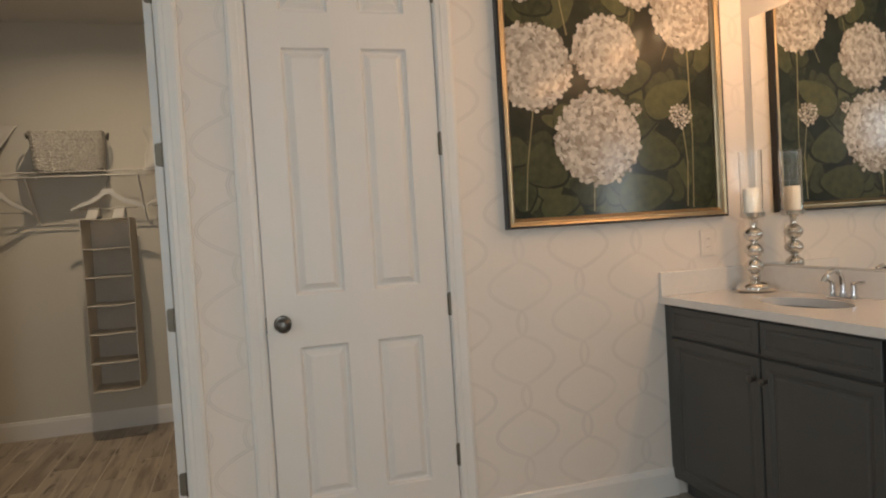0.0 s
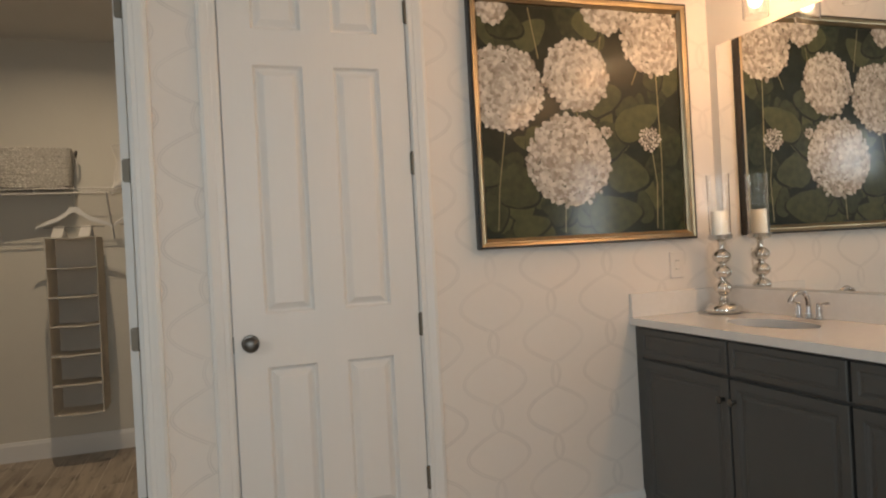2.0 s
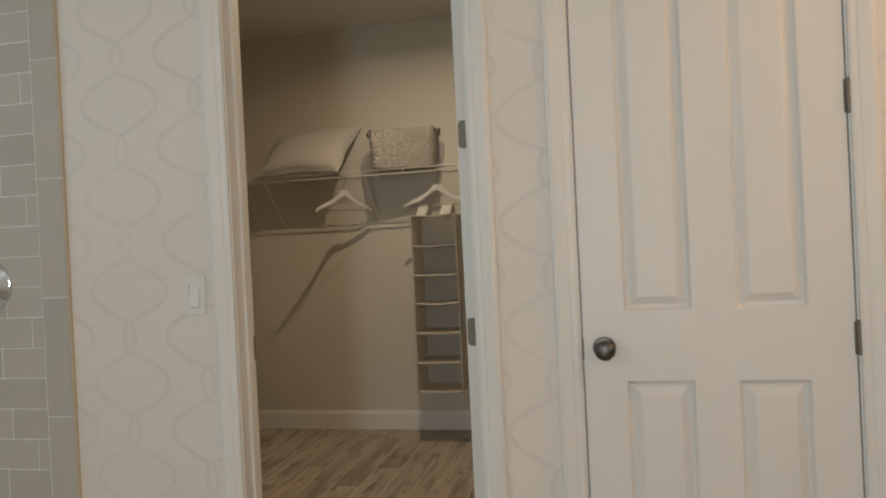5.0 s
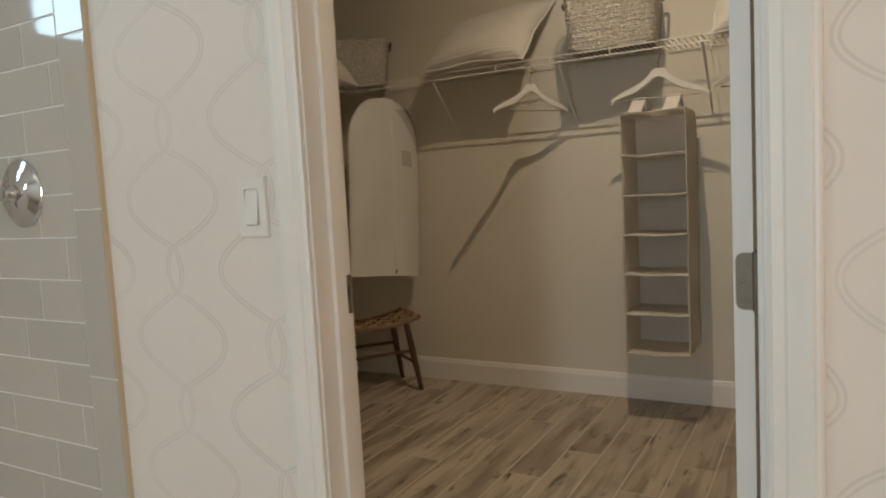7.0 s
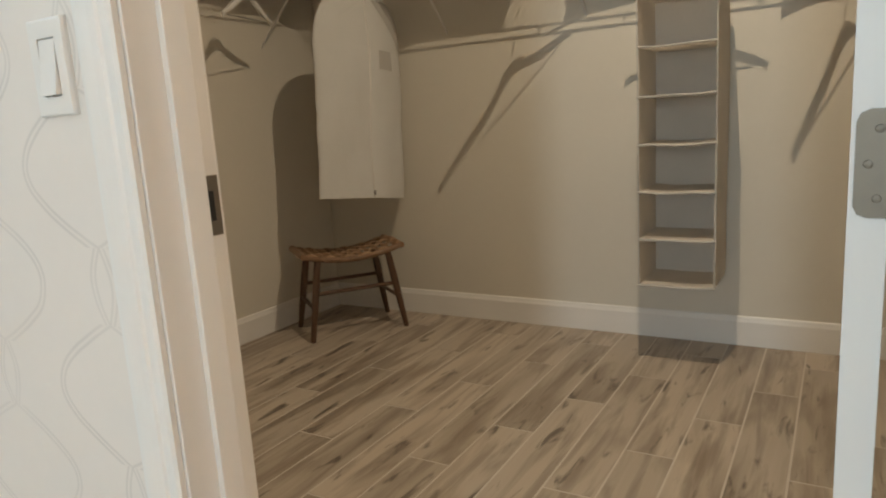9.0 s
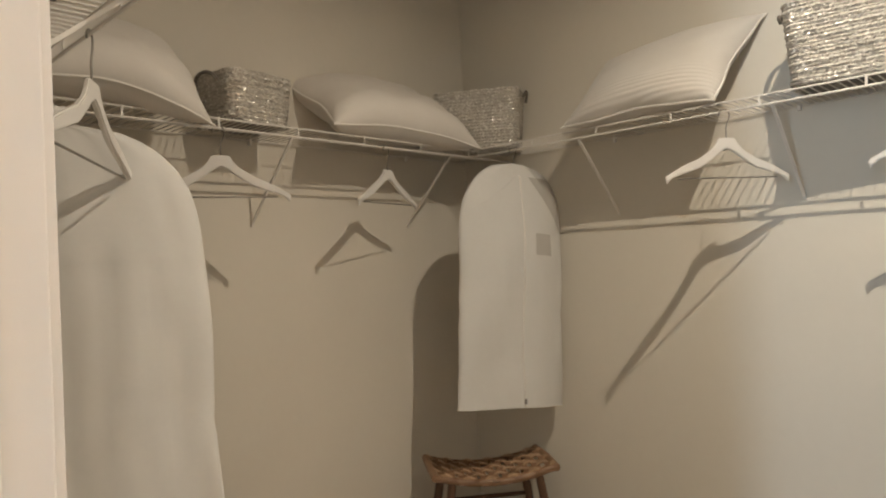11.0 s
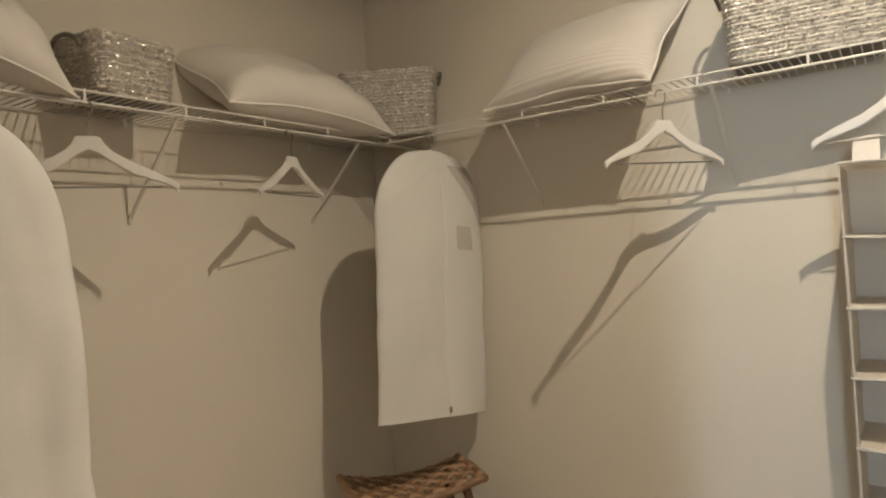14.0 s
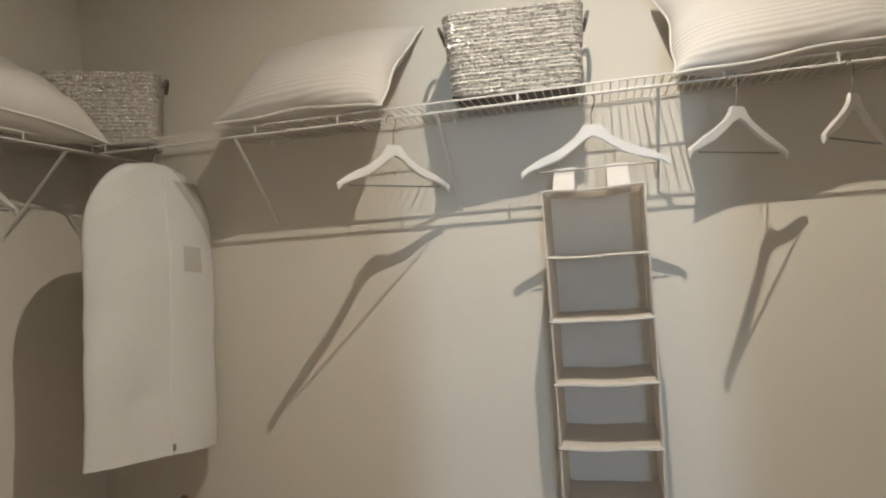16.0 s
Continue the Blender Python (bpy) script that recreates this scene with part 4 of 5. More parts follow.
    for pts in (((1.235, 1.32), (1.25, 1.5), (1.29, 1.75)), ((2.02, 1.30), (2.03, 1.5), (2.01, 1.66)), ((2.05, 1.29), (2.06, 1.6), (2.05, 2.02)), ((1.55, 1.30), (1.56, 1.46)), ((1.66, 1.75), (1.63, 1.83)), ((1.60, 1.76), (1.58, 1.83)), ((1.92, 1.95), (1.98, 2.08)), ((1.46, 2.05), (1.42, 2.27)), ((1.75, 2.05), (1.77, 2.16))):
        for (ax, az), (bx, bz) in zip(pts, pts[1:]):
            d = Vector((bx - ax, bz - az)).normalized()
            nx, nz = -d.y * 0.0024, d.x * 0.0024
            daub(bm, [(ax - nx, az - nz), (bx - nx, bz - nz), (bx + nx, bz + nz), (ax + nx, az + nz)], 0.0095)
    part("painted_stem_work", bm, M["stems"], ob, kind="stuff")
    bm = bmesh.new()
    k = 0
    for cx, cz, r in ((1.288, 1.918, 0.185), (1.640, 1.985, 0.158), (1.588, 1.612, 0.203), (2.0, 1.705, 0.055), (2.045, 2.155, 0.165), (1.80, 2.285, 0.115), (1.775, 1.735, 0.026), (1.25, 2.26, 0.07)):
        n = int(400 * r * r / 0.0324) + 10
        for i in range(n):
            rr = r * math.sqrt((n - i) / n) * (1 + 0.05 * rnd.uniform(-1, 1))
            t = i * 2.39996
            s = rnd.uniform(0.0105, 0.0165) * (1 if r > 0.06 else 0.6)
            px, pz = cx + rr * math.cos(t), cz + rr * math.sin(t) * 0.97
            a0 = rnd.uniform(0, 6.28)
            if not (ix0 < px < ix1 and iz0 < pz < iz1):
                continue
            daub(bm, [(px + s * math.cos(a0 + 1.05 * j) * rnd.uniform(0.75, 1.1), pz + s * math.sin(a0 + 1.05 * j) * rnd.uniform(0.75, 1.1)) for j in range(6)], 0.0100 + 0.0000011 * k)
            k += 1
    part("painted_petals", bm, M["petals"], ob, kind="stuff")


painting()


# ---------- closet: wire shelves ----------
LIP, SHELF = 1.742, 1.776
SD = 0.292


def wire_shelf(m, length, label, brackets, start=0.0, thick=0.003, deep=SD):
    """A ventilated wire shelf along x; the wall lies at y = 0 and the front edge at y = -deep. z is taken from the floor."""
    ob = thing("wire_shelf", m, label, "wire shelf", "closet wire shelves")
    for nm, y, z, r in (("front_rod", -deep, SHELF - 0.004, 0.0034), ("lip_rod", -deep, LIP, 0.0038), ("middle_rod", -deep * 0.55, SHELF - 0.0055 - thick, thick), ("back_rod", -0.012, SHELF - 0.006, 0.003)):
        bm = bmesh.new()
        tube(bm, [(start, y, z), (length, y, z)], r, 8)
        part(nm, bm, M["wire"], ob)
    bm = bmesh.new()
    n = int((length - start) / 0.0254)
    for i in range(n + 1):
        x = start + i * 0.0254 + 0.004
        box(bm, x - 0.0017, x + 0.0017, -deep - 0.001, -0.008, SHELF - 0.0035, SHELF - 0.0008)
    part("wire_grid", bm, M["wire"], ob, kind="stuff")
    x = start + 0.03
    while x < length:
        bm = bmesh.new()
        box(bm, x - 0.0032, x + 0.0032, -deep - 0.0045, -deep - 0.0012, LIP - 0.003, SHELF)
        part("lip_strut", bm, M["wire"], ob)
        x += 0.295
    for bx in brackets:
        bm = bmesh.new()
        a, b = Vector((bx, -deep + 0.006, LIP - 0.002)), Vector((bx, -0.012, LIP - 0.272))
        d = (b - a).normalized()
        for p, q, w in ((a, b, 0.0048), (b, b + Vector((0, 0.0105, -0.02)), 0.0048)):
            dd = (q - p).normalized()
            nn = Vector((1, 0, 0)).cross(dd).normalized() * 0.003
            vs = [p + Vector((s * w, 0, 0)) + t * nn for s in (-1, 1) for t in (-1, 1)] + [q + Vector((s * w, 0, 0)) + t * nn for s in (-1, 1) for t in (-1, 1)]
            v = [bm.verts.new(c) for c in vs]
            for f in ((0, 1, 3, 2), (4, 6, 7, 5), (0, 4, 5, 1), (2, 3, 7, 6), (0, 2, 6, 4), (1, 5, 7, 3)):
                bm.faces.new([v[i] for i in f])
        lathe(bm, [(0, 0.004), (0.005, 0.003), (0.006, 0)], 10, pose(bx, -0.0055, LIP - 0.286, 90))
        part("support_bracket", bm, M["wire"], ob)
        bm = bmesh.new()
        box(bm, bx - 0.006, bx + 0.006, -0.016, -0.0005, SHELF - 0.022, SHELF + 0.004, bevel=0.002)
        part("wall_clip", bm, M["plastic"], ob)
    return ob


wire_shelf(pose(CX0, CY1, 0), CX1 - CX0, "white wire shelf along the closet's back wall", (0.84, 1.55, 2.22, 2.95, 3.60), 0.305)
wire_shelf(pose(CX0, WB + 0.02, 0, 0, 0, 90), CY1 - WB - 0.04, "white wire shelf along the closet's side wall", (0.42, 1.19, 1.985))
wire_shelf(pose(-1.36, WB, 0, 0, 0, 180), -1.36 - CX0 - 0.31, "white wire shelf above the doorway wall", (0.10, 0.92), 0.0, 0.006, 0.335)


# ---------- hangers ----------
def hanger_profile(w, drop, top):
    """The outline of a wooden hanger seen from the front, neck at the origin's top."""
    h = w / 2
    up = [(0.022, 0.0), (0.030, -0.004), (0.038, -0.020), (0.055, -0.038), (0.10, -0.066), (h * 0.72, -drop * 0.72), (h * 0.93, -drop * 0.92), (h, -drop)]
    low = [(h * 0.985, -drop - 0.022), (h * 0.90, -drop - 0.004), (h * 0.70, -drop * 0.72 - 0.025), (0.10, -0.098), (0.05, -0.066), (0.024, -0.046), (0.0, -0.036)]
    right = up + low
    return right + [(-x, z) for x, z in reversed(right[:-1])]


def hanger(x, y, yaw, w, label, lift=0.0, bar=True, drop=0.125, hook_at=LIP):
    top = 1.655 + lift
    ob = thing("clothes_hanger", pose(x, y, top, 0, 0, yaw), label, "hanger", "white hangers on the wire shelf")
    bm = bmesh.new()
    prism(bm, hanger_profile(w, drop, top), -0.006, 0.006, pose(0, 0, 0, 90))
    bmesh.ops.bevel(bm, geom=[e for e in bm.edges if e.calc_face_angle(0) > 1.0 and abs(e.verts[0].co.y - e.verts[1].co.y) < 1e-6], offset=0.003, segments=2, affect='EDGES')
    part("body", bm, M["hanger"], ob)
    bm = bmesh.new()
    zt = hook_at + 0.004 - top
    r = 0.019
    pts = [(0, 0, -0.006), (0, 0, zt * 0.35), (0.006, 0, zt * 0.55), (0.012, 0, zt - 0.03)]
    for i in range(11):
        a = radians(-20 + 215 * i / 10)
        pts.append((r * math.cos(a) - 0.004, 0, zt - 0.014 + r * math.sin(a) * 0.9))
    tube(bm, pts, 0.0021, 8)
    part("hook", bm, M["steel"], ob, "bent steel hook", smooth=True)
    if bar:
        bm = bmesh.new()
        zb = -drop - 0.006
        tube(bm, [(-w * 0.40, 0, zb), (w * 0.40, 0, zb)], 0.0024, 8)
        part("trouser_bar", bm, M["steel"], ob, "thin dark steel bar")
    return ob


FY = CY1 - SD
LX = CX0 + SD
hanger(-1.365, FY, 54, 0.445, "white lacquered hanger, turned on the wire shelf")
hanger(-0.747, FY + 0.03, 2, 0.445, "wide white hanger that carries the cloth organizer")
hanger(-0.342, FY, 41, 0.41, "white lacquered hanger, turned on the wire shelf")
hanger(-0.045, FY, 51, 0.41, "white lacquered hanger, turned on the wire shelf")
hanger(LX, 3.80, 66, 0.43, "white lacquered hanger on the side shelf")
hanger(LX, 4.50, 103, 0.385, "small white hanger on the side shelf")
hanger(-1.83, WB + 0.337, 146, 0.57, "white hanger in front of the long garment bag", drop=0.146)


# ---------- garment bags ----------
def garment_bag(m, w, length, label, depth, shoulder, clear, hang=0.0, neck=0.0, flare=0.03, collar=False):
    """A cloth cover with rounded shoulders, its face in the x-z plane, hung from z = 0."""
    ob = thing("garment_bag", m, label, "garment bag", "white garment bags")
    rnd = random.Random(int(w * 1000))
    ph = rnd.uniform(0, 6)
    nu, nv = 44, 64

    def skin(u, v, side=1, off=0.0):
        """A point of the cloth: u from edge to edge, v from the neck down."""
        k = min(1.0, (v * length) / shoulder)
        half = (w / 2) * (0.16 + 0.84 * math.sqrt(max(0.0, 1 - (1 - k) ** 2.7))) * (1 + flare * v)
        d = depth / 2 * max(0.0, 1 - abs(u) ** 2.8) ** 0.55 * (0.45 + 0.55 * k) * (1 - 0.15 * v) + off
        wave = 0.007 * math.sin(4.6 * u + ph + 2.0 * v) * v + 0.004 * math.sin(9 * v + 3 * u + ph) + 0.003 * max(0.0, math.sin(17 * v + 2.5 * u + ph)) ** 4
        # soft upright folds and the flat creases left from packing
        wave += (1.4 if clear else 4.5) * (0.0045 * noise.noise((u * 3.2 + ph, v * 1.4, ph)) + 0.0025 * noise.noise((u * 7, v * 6, ph + 3))) * (0.3 + 0.7 * v)
        wave += 0.0022 * sum(math.exp(-abs(v - c) / 0.012) for c in (0.30, 0.56, 0.80))
        dent = -0.010 * math.exp(-((v - 0.62) / 0.02) ** 2) * abs(u) ** 3
        return (u * half * (1 + dent) + 0.004 * math.sin(14 * v + ph) * abs(u), -side * d + wave, -length * v + 0.004 * math.sin(2.2 * u + ph) * v - hang * u * v)

    bm = bmesh.new()
    grid = {}
    for sd in (1, -1):
        for j in range(nv + 1):
            for i in range(nu + 1):
                u = math.sin((i / nu - 0.5) * math.pi)
                grid[(sd, i, j)] = grid[(1, i, j)] if sd < 0 and i in (0, nu) else bm.verts.new(skin(u, j / nv, sd))
        for j in range(nv):
            for i in range(nu):
                bm.faces.new((grid[(sd, i, j)], grid[(sd, i + 1, j)], grid[(sd, i + 1, j + 1)], grid[(sd, i, j + 1)]))
    part("cover", bm, M["bag"], ob, smooth=True)

    def patch(name, u0, u1, v0, v1, mat, label_, off, cut=0.0):
        bm = bmesh.new()
        n = 10
        g = [[bm.verts.new(skin(max(u0, u1 - (u1 - u0) * (1 - i / n)) + cut * (j / n) * (1 - i / n), v0 + (v1 - v0) * j / n, 1, off)) for i in range(n + 1)] for j in range(n + 1)]
        for j in range(n):
            for i in range(n):
                bm.faces.new((g[j][i], g[j][i + 1], g[j + 1][i + 1], g[j + 1][i]))
        return part(name, bm, mat, ob, label_, smooth=True)

    if clear:
        bm = bmesh.new()
        tube(bm, [skin(0.06, v / 40, 1, 0.002) for v in range(2, 41)], 0.0045, 6, squash=0.6)
        z = part("zip", bm, M["zip"], ob, "pale zip")
        bm = bmesh.new()
        lx, ly, lz = skin(0.06, 0.975, 1, 0.004)
        box(bm, lx - 0.005, lx + 0.005, ly - 0.005, ly + 0.001, lz - 0.012, lz + 0.010, bevel=0.001)
        part("zip_pull", bm, M["steel"], z, "dark metal zip pull")
        patch("label_window", 0.28, 0.62, 0.285, 0.375, M["vinyl"], "grey see-through label pocket", 0.0025)
        patch("shoulder_window", 0.30, 0.985, 0.05, 0.27, M["vinyl"], "grey see-through vinyl shoulder", 0.0018, 0.60)
        bm = bmesh.new()
        tube(bm, [skin(-0.95 + 0.93 * q / 12, 0.22 - 0.17 * q / 12, 1, 0.0005) for q in range(13)], 0.0022, 6)
        part("seam", bm, M["bag"], ob)
    bm = bmesh.new()
    tube(bm, [skin(math.sin((i / 24 - 0.5) * math.pi), 1.0, 1, 0.0) for i in range(25)], 0.0028, 6)
    part("hem", bm, M["bag"], ob)
    if collar:
        bm = bmesh.new()
        rings = []
        for q, (half, dy) in enumerate(((0.070, 0.034), (0.056, 0.028), (0.052, 0.024), (0.050, 0.020))):
            rings.append([bm.verts.new((half * math.cos(2 * math.pi * k / 28), dy * math.sin(2 * math.pi * k / 28) + 0.002 * math.sin(3 * k), -0.014 + 0.017 * q + 0.002 * math.sin(1.7 * k))) for k in range(28)])
        for a, b in zip(rings, rings[1:]):
            for k in range(28):
                bm.faces.new((a[k], a[(k + 1) % 28], b[(k + 1) % 28], b[k]))
        bm.faces.new(rings[-1])
        part("collar", bm, M["bag"], ob, smooth=True)
    bm = bmesh.new()
    pts = [(0, 0, -0.02), (0, 0, 0.004 + neck), (0.006, 0, 0.018 + neck)]
    for i in range(11):
        a = radians(-20 + 215 * i / 10)
        pts.append((0.019 * math.cos(a) - 0.004, 0, 0.036 + neck + 0.017 * math.sin(a)))
    tube(bm, pts, 0.0021, 8)
    part("hook", bm, M["steel"], ob, "bent steel hook", smooth=True)
    return ob


garment_bag(pose(-2.250, 4.975, 1.680, 0, 0, 80) @ pose(0.022, 0, 0, 0, 3.5, 0), 0.545, 1.0, "short white cloth garment bag with a zip", 0.11, 0.31, True, 0.018, 0.015, 0.06)
garment_bag(pose(-2.14, WB + 0.337, 1.630, 0, 0, 68), 0.635, 1.10, "long white cloth garment bag near the doorway", 0.10, 0.29, False, 0.0, 0.065, 0.12, True)


# ---------- hanging organizer ----------
def organizer():
    w, d, top = 0.288, 0.285, 1.455
    zs = [1.455, 1.262, 1.078, 0.894, 0.710, 0.524, 0.338]
    ob = thing("hanging_organizer", pose(-0.757, 4.912, 0), "grey-beige cloth hanging organizer with six shelves", "organizer")
    for nm, b in (("side_panel", (-w / 2, -w / 2 + 0.004, 0, d, zs[-1], top)), ("side_panel", (w / 2 - 0.004, w / 2, 0, d, zs[-1], top)), ("back_panel", (-w / 2 + 0.004, w / 2 - 0.004, d - 0.003, d, zs[-1], top))):
        bm = bmesh.new()
        box(bm, *b)
        bmesh.ops.subdivide_edges(bm, edges=bm.edges, cuts=3)
        for v in bm.verts:
            v.co.x += 0.003 * math.sin(v.co.z * 17) * (1 if nm == "side_panel" else 0)
        part(nm, bm, M["felt"], ob)
    for i, z in enumerate(zs):
        bm = bmesh.new()
        n = 12
        rows = []
        for k in range(n + 1):
            u = k / n
            sag = -0.004 * math.sin(math.pi * u) + 0.0015 * math.sin(9 * u + i * 2)
            rows.append([bm.verts.new((-w / 2 + 0.005 + u * (w - 0.010), y, z + sag + t)) for y, t in ((0.001, -0.004), (0.001, 0.004), (d - 0.004, 0.004), (d - 0.004, -0.004))])
        for a, b in zip(rows, rows[1:]):
            for q in range(4):
                bm.faces.new((a[q], a[(q + 1) % 4], b[(q + 1) % 4], b[q]))
        bm.faces.new(rows[0][::-1])
        bm.faces.new(rows[-1])
        s = part("shelf", bm, M["felt"], ob)
        bm = bmesh.new()
        tube(bm, [(-w / 2 - 0.003 + (w + 0.006) * k / n, -0.002, z - 0.004 * math.sin(math.pi * k / n) + 0.0015 * math.sin(9 * k / n + i * 2)) for k in range(n + 1)], 0.0058 if i > 1 else 0.0042, 8, squash=0.8)
        part("binding", bm, M["felt_trim"], s, "pale fabric binding")
    for sx in (-1, 1):
        bm = bmesh.new()
        tube(bm, [(sx * (w / 2 - 0.001), -0.002, zs[-1]), (sx * (w / 2 - 0.001) + 0.002, -0.002, 0.9), (sx * (w / 2 - 0.001), -0.002, top)], 0.003, 6)
        part("edge_binding", bm, M["felt_trim"], ob)
    for sx in (-0.082, 0.075):
        bm = bmesh.new()
        pts = [(0.02, 1.457), (0.10, 1.505), (0.122, 1.524), (0.130, 1.531), (0.138, 1.524), (0.16, 1.505), (0.24, 1.457)]
        rows = []
        for y, z in pts:
            rows.append([bm.verts.new((sx - 0.031, y, z)), bm.verts.new((sx + 0.031, y, z)), bm.verts.new((sx + 0.031, y, z + 0.002)), bm.verts.new((sx - 0.031, y, z + 0.002))])
        for a, b in zip(rows, rows[1:]):
            for q in range(4):
                bm.faces.new((a[q], a[(q + 1) % 4], b[(q + 1) % 4], b[q]))
        box(bm, sx - 0.031, sx + 0.031, 0.118, 0.121, 1.470, 1.529)
        part("hanging_strap", bm, M["strap"], ob, "white webbing strap")
    return ob


organizer()


# ---------- pillows ----------
def pillow(m, w, h, thick, label, mat, seed, droop=0.0, skew=0.0, taper=0.0, flop=0.0):
    """A stuffed cushion, face in x-y, with pinched corners and a corded seam."""
    ob = thing("pillow", m, label, "pillow", "white pillows on the wire shelves")
    rnd = random.Random(seed)
    ph = [rnd.uniform(0, 6.28) for _ in range(6)]
    n = 40
    slack = mat is M["plain_pillow"]

    def edge(u, v):
        x = u * w / 2 * (1 - 0.060 * (1 - v * v) ** 1.0 + 0.035 * abs(v) ** 6) + 0.007 * math.sin(5.2 * v + ph[2]) * abs(u) ** 5 * (1 - v ** 8)
        y = v * h / 2 * (1 - 0.060 * (1 - u * u) ** 1.0 + 0.035 * abs(u) ** 6) + 0.005 * math.sin(6.5 * u + ph[3]) * abs(v) ** 5 * (1 - u ** 8)
        sag = -droop * (u * u) * 0.5 - flop * max(0.0, u) ** 3 * max(0.0, -v) ** 3 + 0.008 * math.sin(3 * u + ph[0]) * abs(v) + 0.008 * math.sin(2.5 * v + ph[1]) * abs(u)
        y *= 1 + taper * u
        return x + skew * y, y, sag

    bm = bmesh.new()
    g = {}
    for s in (1, -1):
        for j in range(n + 1):
            for i in range(n + 1):
                u, v = math.sin((i / n - 0.5) * math.pi), math.sin((j / n - 0.5) * math.pi)
                x, y, sag = edge(u, v)
                t = thick / 2 * max(0.0, (1 - u ** 4) * (1 - v ** 4)) ** 0.55
                t += (0.010 if slack else 0.004) * noise.noise((u * 2.6 + ph[4], v * 2.6, s)) * (1 - u ** 4) * (1 - v ** 4)
                t += (0.007 if slack else 0.0) * noise.noise((u * 6 + ph[5], v * 3.5, s)) * (1 - u ** 4) * (1 - v ** 4)
                crease = 1 + 0.07 * math.sin(6 * u + 3 * v + ph[2]) * (abs(u * v)) + 0.05 * math.sin(9 * v - 4 * u + ph[3]) * abs(u)
                if s < 0 and (i in (0, n) or j in (0, n)):
                    g[(s, i, j)] = g[(1, i, j)]
                else:
                    g[(s, i, j)] = bm.verts.new((x, y, sag + s * t * crease))
        for j in range(n):
            for i in range(n):
                bm.faces.new((g[(s, i, j)], g[(s, i + 1, j)], g[(s, i + 1, j + 1)], g[(s, i, j + 1)]))
    part("cover", bm, mat, ob, smooth=True)
    bm = bmesh.new()
    ring = [(k / 20 * 2 - 1, -1) for k in range(20)] + [(1, k / 20 * 2 - 1) for k in range(20)] + [(1 - k / 20 * 2, 1) for k in range(20)] + [(-1, 1 - k / 20 * 2) for k in range(20)]
    tube(bm, [edge(u, v) for u, v in ring], 0.0045, 6, closed=True)
    part("piping", bm, M["piping"], ob, "corded seam", smooth=True)
    return ob


Z0 = SHELF + 0.002
pillow(pose(-1.650, 5.108, Z0 + 0.158, 48, 0, 2) @ pose(0, 0, 0, 0, 0, 3), 0.58, 0.385, 0.16, "white ribbed pillow leaning on the closet wall", M["pillow"], 1, 0.0, 0.26, 0.10)
pillow(pose(-0.195, 5.110, Z0 + 0.155, 48, 0, 0) @ pose(0, 0, 0, 0, 0, 3), 0.64, 0.42, 0.17, "white ribbed pillow leaning on the closet wall", M["pillow"], 2)
pillow(pose(-2.600, 4.625, Z0 + 0.142, 34, 0, 90) @ pose(0, 0, 0, 0, 0, -4), 0.73, 0.42, 0.20, "plain white pillow lying on the side shelf", M["plain_pillow"], 3, 0.03)
pillow(pose(-2.590, 3.455, Z0 + 0.158, 36, 0, 90) @ pose(0, 0, 0, 0, 0, -6), 0.63, 0.42, 0.19, "plain white pillow slumped on the side shelf", M["plain_pillow"], 4, 0.05, flop=0.025)


# ---------- baskets ----------
def basket(m, w, d, h, label, rows, seed, flare=0.016):
    """A rectangular basket of stacked glittery strands with a dark loop at each end."""
    ob = thing("basket", m, label, "basket", "silver glitter baskets")
    rnd = random.Random(seed)

    def loop(z, grow, r):
        pts = []
        hw, hd, c = w / 2 + grow, d / 2 + grow, 0.035
        for cx, cy, a0 in ((hw - c, hd - c, 0), (-hw + c, hd - c, 90), (-hw + c, -hd + c, 180), (hw - c, -hd + c, 270)):
            for k in range(5):
                a = radians(a0 + 90 * k / 4)
                pts.append(Vector((cx + c * math.cos(a), cy + c * math.sin(a), z)))
        out = []
        for p, q in zip(pts, pts[1:] + pts[:1]):
            steps = max(1, int((q - p).length / 0.022))
            for k in range(steps):
                out.append(p.lerp(q, k / steps))
        return [p + Vector((rnd.uniform(-1, 1), rnd.uniform(-1, 1), rnd.uniform(-1, 1))) * r * 0.22 for p in out]

    r = h / rows / 2
    for i in range(rows):
        bm = bmesh.new()
        z = r + i * 2 * r
        tube(bm, loop(z, flare * (z / h) - 0.012 + 0.002 * (i % 2), r), r * 1.28, 6, closed=True)
        part("strand", bm, M["glitter"], ob)
    bm = bmesh.new()
    box(bm, -w / 2 + 0.006, w / 2 - 0.006, -d / 2 + 0.006, d / 2 - 0.006, 0.001, 0.008)
    part("bottom", bm, M["rim"], ob)
    for s in (-1, 1):
        bm = bmesh.new()
        pts = []
        for k in range(13):
            a = math.pi * k / 12
            pts.append((s * (w / 2 + flare + 0.004 + 0.012 * math.sin(a)), 0.060 * math.cos(a), h - 0.040 + 0.036 * math.sin(a)))
        tube(bm, pts, 0.0065, 8)
        part("handle", bm, M["rim"], ob, "dark woven loop handle", smooth=True)
    return ob


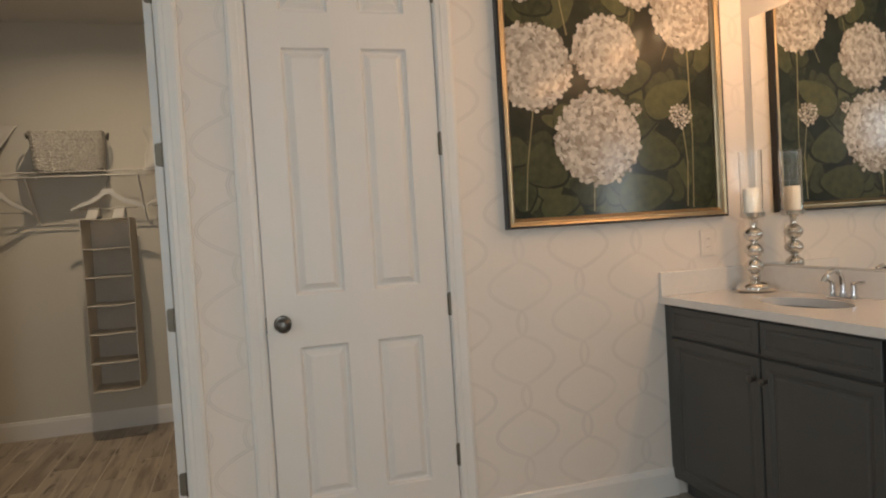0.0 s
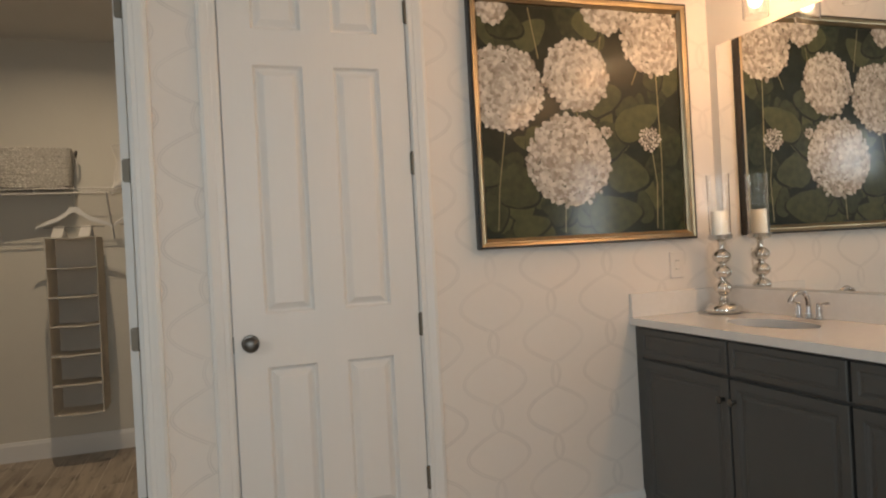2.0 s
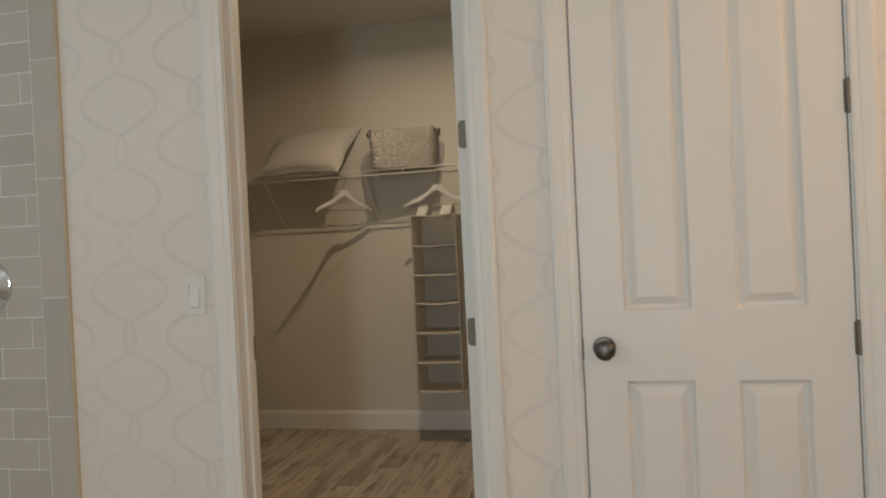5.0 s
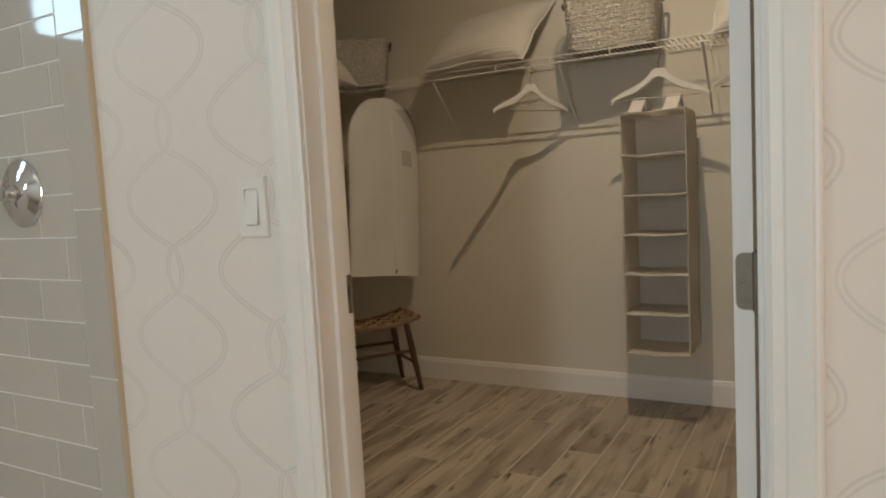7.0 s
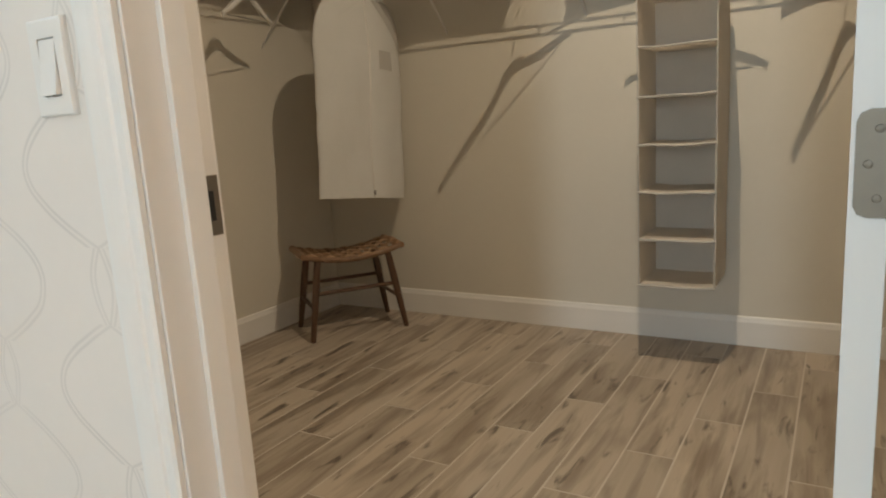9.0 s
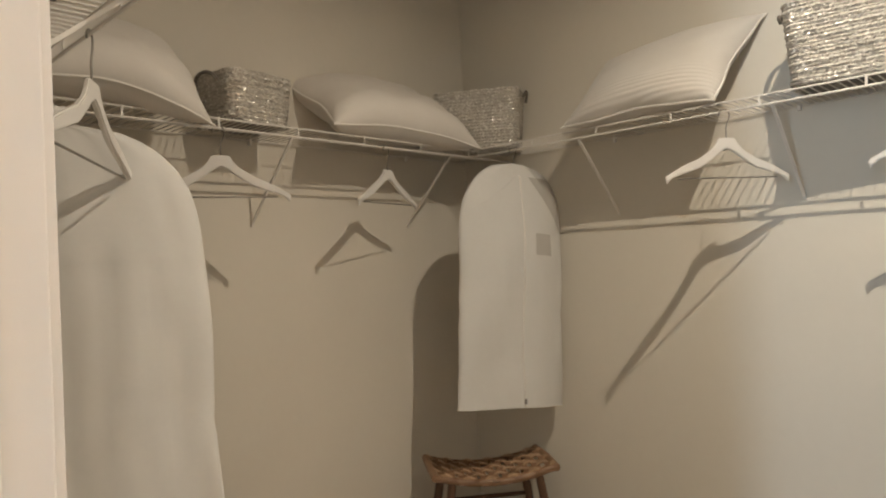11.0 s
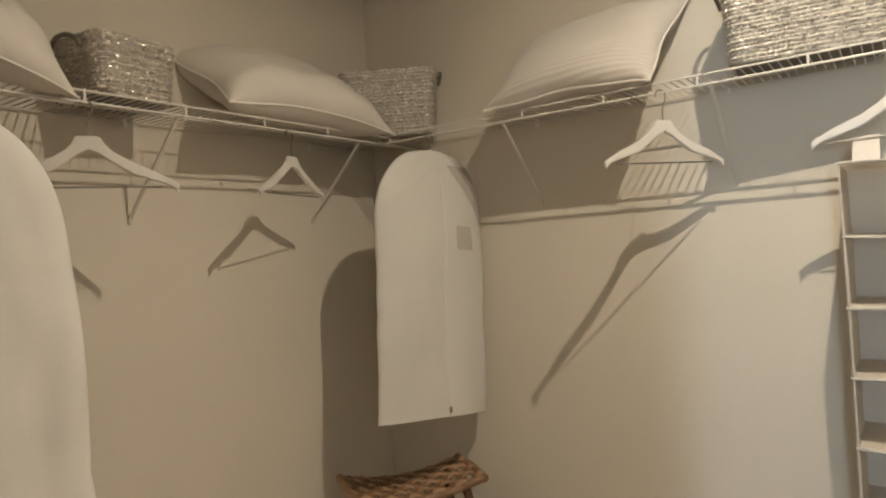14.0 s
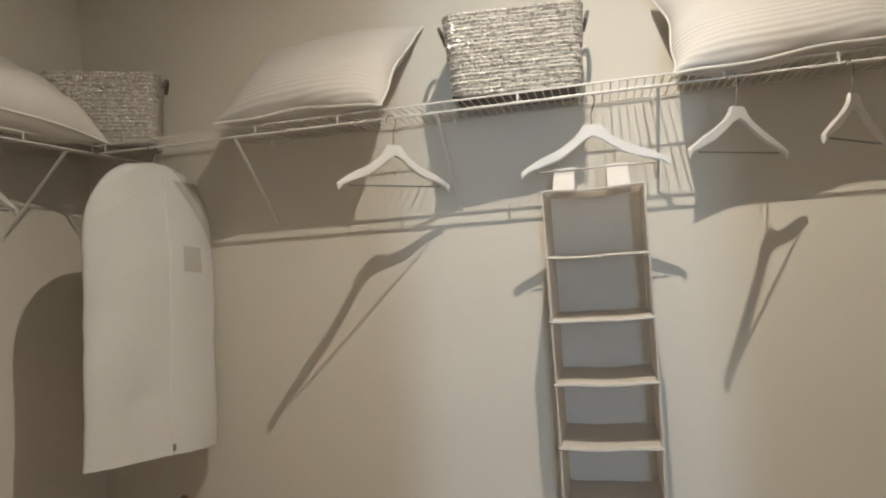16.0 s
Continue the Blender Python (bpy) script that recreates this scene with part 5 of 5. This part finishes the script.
basket(pose(-0.975, 5.130, Z0 + 0.004, 0, 0, 6), 0.415, 0.245, 0.255, "silver glitter woven basket on the wire shelf", 22, 1)
basket(pose(-2.505, 5.100, Z0 + 0.004, 0, 0, 32), 0.37, 0.22, 0.255, "silver glitter woven basket in the shelf corner", 19, 2)
basket(pose(-1.625, WB + 0.17, Z0 + 0.004, 0, 0, 2), 0.385, 0.235, 0.24, "silver glitter woven basket above the doorway wall", 20, 4)
basket(pose(-2.625, 3.975, Z0 + 0.004, 0, 0, 96), 0.25, 0.22, 0.172, "small silver glitter basket between pillows", 15, 3)


# ---------- stool ----------
def stool():
    ob = thing("saddle_stool", pose(-2.405, 4.938, 0, 0, 0, 53), "dark wooden stool with a woven leather saddle seat", "stool")
    w, d, h = 0.50, 0.30, 0.392

    def curve(u):
        return h + 0.040 * abs(u) ** 2.0 - 0.004

    for s in (-1, 1):
        bm = bmesh.new()
        tube(bm, [(u * w / 2, s * (d / 2 - 0.012), curve(u)) for u in [k / 10 - 1 for k in range(21)]], 0.015, 10)
        part("seat_rail", bm, M["rail_wood"], ob, smooth=True)
    for s in (-1, 1):
        bm = bmesh.new()
        tube(bm, [(s * w / 2, -d / 2, curve(1)), (s * w / 2 * 1.015, 0, curve(1) + 0.004), (s * w / 2, d / 2, curve(1))], 0.017, 10)
        part("end_rail", bm, M["rail_wood"], ob, smooth=True)
    n = 11
    for k in range(n):
        u = (k + 0.5) / n * 2 - 1
        bm = bmesh.new()
        pts, hw = [], w / n * 0.40
        rows = []
        for q in range(15):
            v = q / 14 * 2 - 1
            z = curve(u) + 0.010 + 0.006 * math.sin(v * 3.5 * math.pi + (0 if k % 2 else math.pi)) - (0.012 if abs(v) > 0.98 else 0)
            rows.append([bm.verts.new((u * w / 2 + dx, v * (d / 2 + 0.004), z + dz)) for dx, dz in ((-hw, 0), (hw, 0), (hw, 0.004), (-hw, 0.004))])
        for a, b in zip(rows, rows[1:]):
            for q in range(4):
                bm.faces.new((a[q], a[(q + 1) % 4], b[(q + 1) % 4], b[q]))
        part("strap", bm, M["leather"], ob)
    for q in range(6):
        v = (q + 0.5) / 6 * 2 - 1
        bm = bmesh.new()
        rows = []
        for k in range(45):
            u = k / 44 * 2 - 1
            z = curve(u) + 0.010 + 0.006 * math.sin(u * n * math.pi / 2 * 1.0 + (0 if q % 2 else math.pi))
            rows.append([bm.verts.new((u * w / 2, v * d / 2 + dy, z + dz)) for dy, dz in ((-0.017, 0), (0.017, 0), (0.017, 0.004), (-0.017, 0.004))])
        for a, b in zip(rows, rows[1:]):
            for c in range(4):
                bm.faces.new((a[c], a[(c + 1) % 4], b[(c + 1) % 4], b[c]))
        part("strap", bm, M["pale_leather"], ob, "pale tan leather strap")
    feet = {}
    for sx in (-1, 1):
        for sy in (-1, 1):
            a, b = Vector((sx * w * 0.36, sy * (d / 2 - 0.02), curve(0.72) - 0.004)), Vector((sx * w * 0.49, sy * d * 0.52, 0.001))
            feet[(sx, sy)] = (a, b)
            bm = bmesh.new()
            tube(bm, [a.lerp(b, k / 6) for k in range(7)], [0.017, 0.018, 0.019, 0.018, 0.017, 0.015, 0.013], 12)
            part("leg", bm, M["stool_wood"], ob, smooth=True)
    for a, b, k in (((-1, -1), (1, -1), 0.42), ((-1, 1), (1, 1), 0.42), ((-1, -1), (-1, 1), 0.60), ((1, -1), (1, 1), 0.60)):
        bm = bmesh.new()
        tube(bm, [feet[a][0].lerp(feet[a][1], k), feet[b][0].lerp(feet[b][1], k)], 0.010, 8)
        part("stretcher", bm, M["stool_wood"], ob, smooth=True)


stool()

# ---------- shower tiles and floor planks, piece by piece ----------
PITCH, LENGTH = 0.1052, 0.307
Z_ROW = 0.976 - 9 * PITCH


def bevelled_mesh(name, w, h, d, mat, e=0.0015):
    """A flat piece, w by h, d thick, with its front edges eased; it lies in x-y and rises to z = d."""
    bm = bmesh.new()
    loops = [[bm.verts.new((sx * (w / 2 - i), sy * (h / 2 - i), z)) for sx, sy in ((-1, -1), (1, -1), (1, 1), (-1, 1))] for i, z in ((0, 0), (0, d - e), (e, d))]
    for a, b in zip(loops, loops[1:]):
        for k in range(4):
            bm.faces.new((a[k], a[(k + 1) % 4], b[(k + 1) % 4], b[k]))
    bm.faces.new(loops[-1])
    me = bpy.data.meshes.new(name)
    bm.to_mesh(me)
    bm.free()
    me.materials.append(mat)
    return me


G = 0.0036
cache = {}


def piece(name, w, h, d, mat, m, parent):
    key = (name, round(w, 3), round(h, 3))
    if key not in cache:
        cache[key] = bevelled_mesh(name, w, h, d, mat)
    ob = new(name, cache[key])
    ob.parent = parent
    ob.matrix_world = m
    return ob


COL = 0.105
rnd = random.Random(5)
EDGE = TILE_X - COL
face = WY - 0.0035
z, row = Z_ROW, 0
while z < TOP - 0.01:
    h = min(PITCH, TOP - z)
    shift = (0.56, 0.15, 0.47, 0.83)[row % 4] * LENGTH
    x = EDGE - shift
    spans = [(x, EDGE)]
    while x > BX0 + 0.02:
        spans.append((max(BX0, x - LENGTH), x))
        x -= LENGTH
    for a, b in spans:
        if b - a > 0.02 and z + h > 0.02:
            piece("tile", b - a - G, h - G, 0.008, M["tile"], pose((a + b) / 2, face, z + h / 2, 90 + rnd.uniform(-0.15, 0.15), 0, rnd.uniform(-0.15, 0.15)), tile_wall)
    z += PITCH
    row += 1
z = 0.739 - 2 * 0.4075
while z < TOP - 0.01:
    a, b = max(z, 0.002), min(z + 0.4075, TOP)
    piece("edge_tile", COL - G, b - a - G, 0.009, M["tile"], pose(TILE_X - COL / 2, face, (a + b) / 2, 90, 0, 0), tile_wall)
    z += 0.4075

PW, PL = 0.1512, 0.914
X_SEAM, Y_SEAM = -0.608, 3.559
c0 = int((BX0 - X_SEAM) / PW) - 1
c = c0
while X_SEAM + c * PW < BX1:
    xa, xb = max(BX0, X_SEAM + c * PW), min(BX1, X_SEAM + (c + 1) * PW)
    y = Y_SEAM + 0.3047 * (c % 3) - 8 * PL
    while y < CY1:
        ya, yb = max(BY0, y), min(CY1, y + PL)
        if yb - ya > 0.03 and xb - xa > 0.02 and not (xa > CX1 + 0.1 and ya > WB):
            piece("plank", xb - xa - 0.0045, yb - ya - 0.0045, 0.003, M["plank"], pose((xa + xb) / 2, (ya + yb) / 2, -0.003), floor)
        y += PL
    c += 1
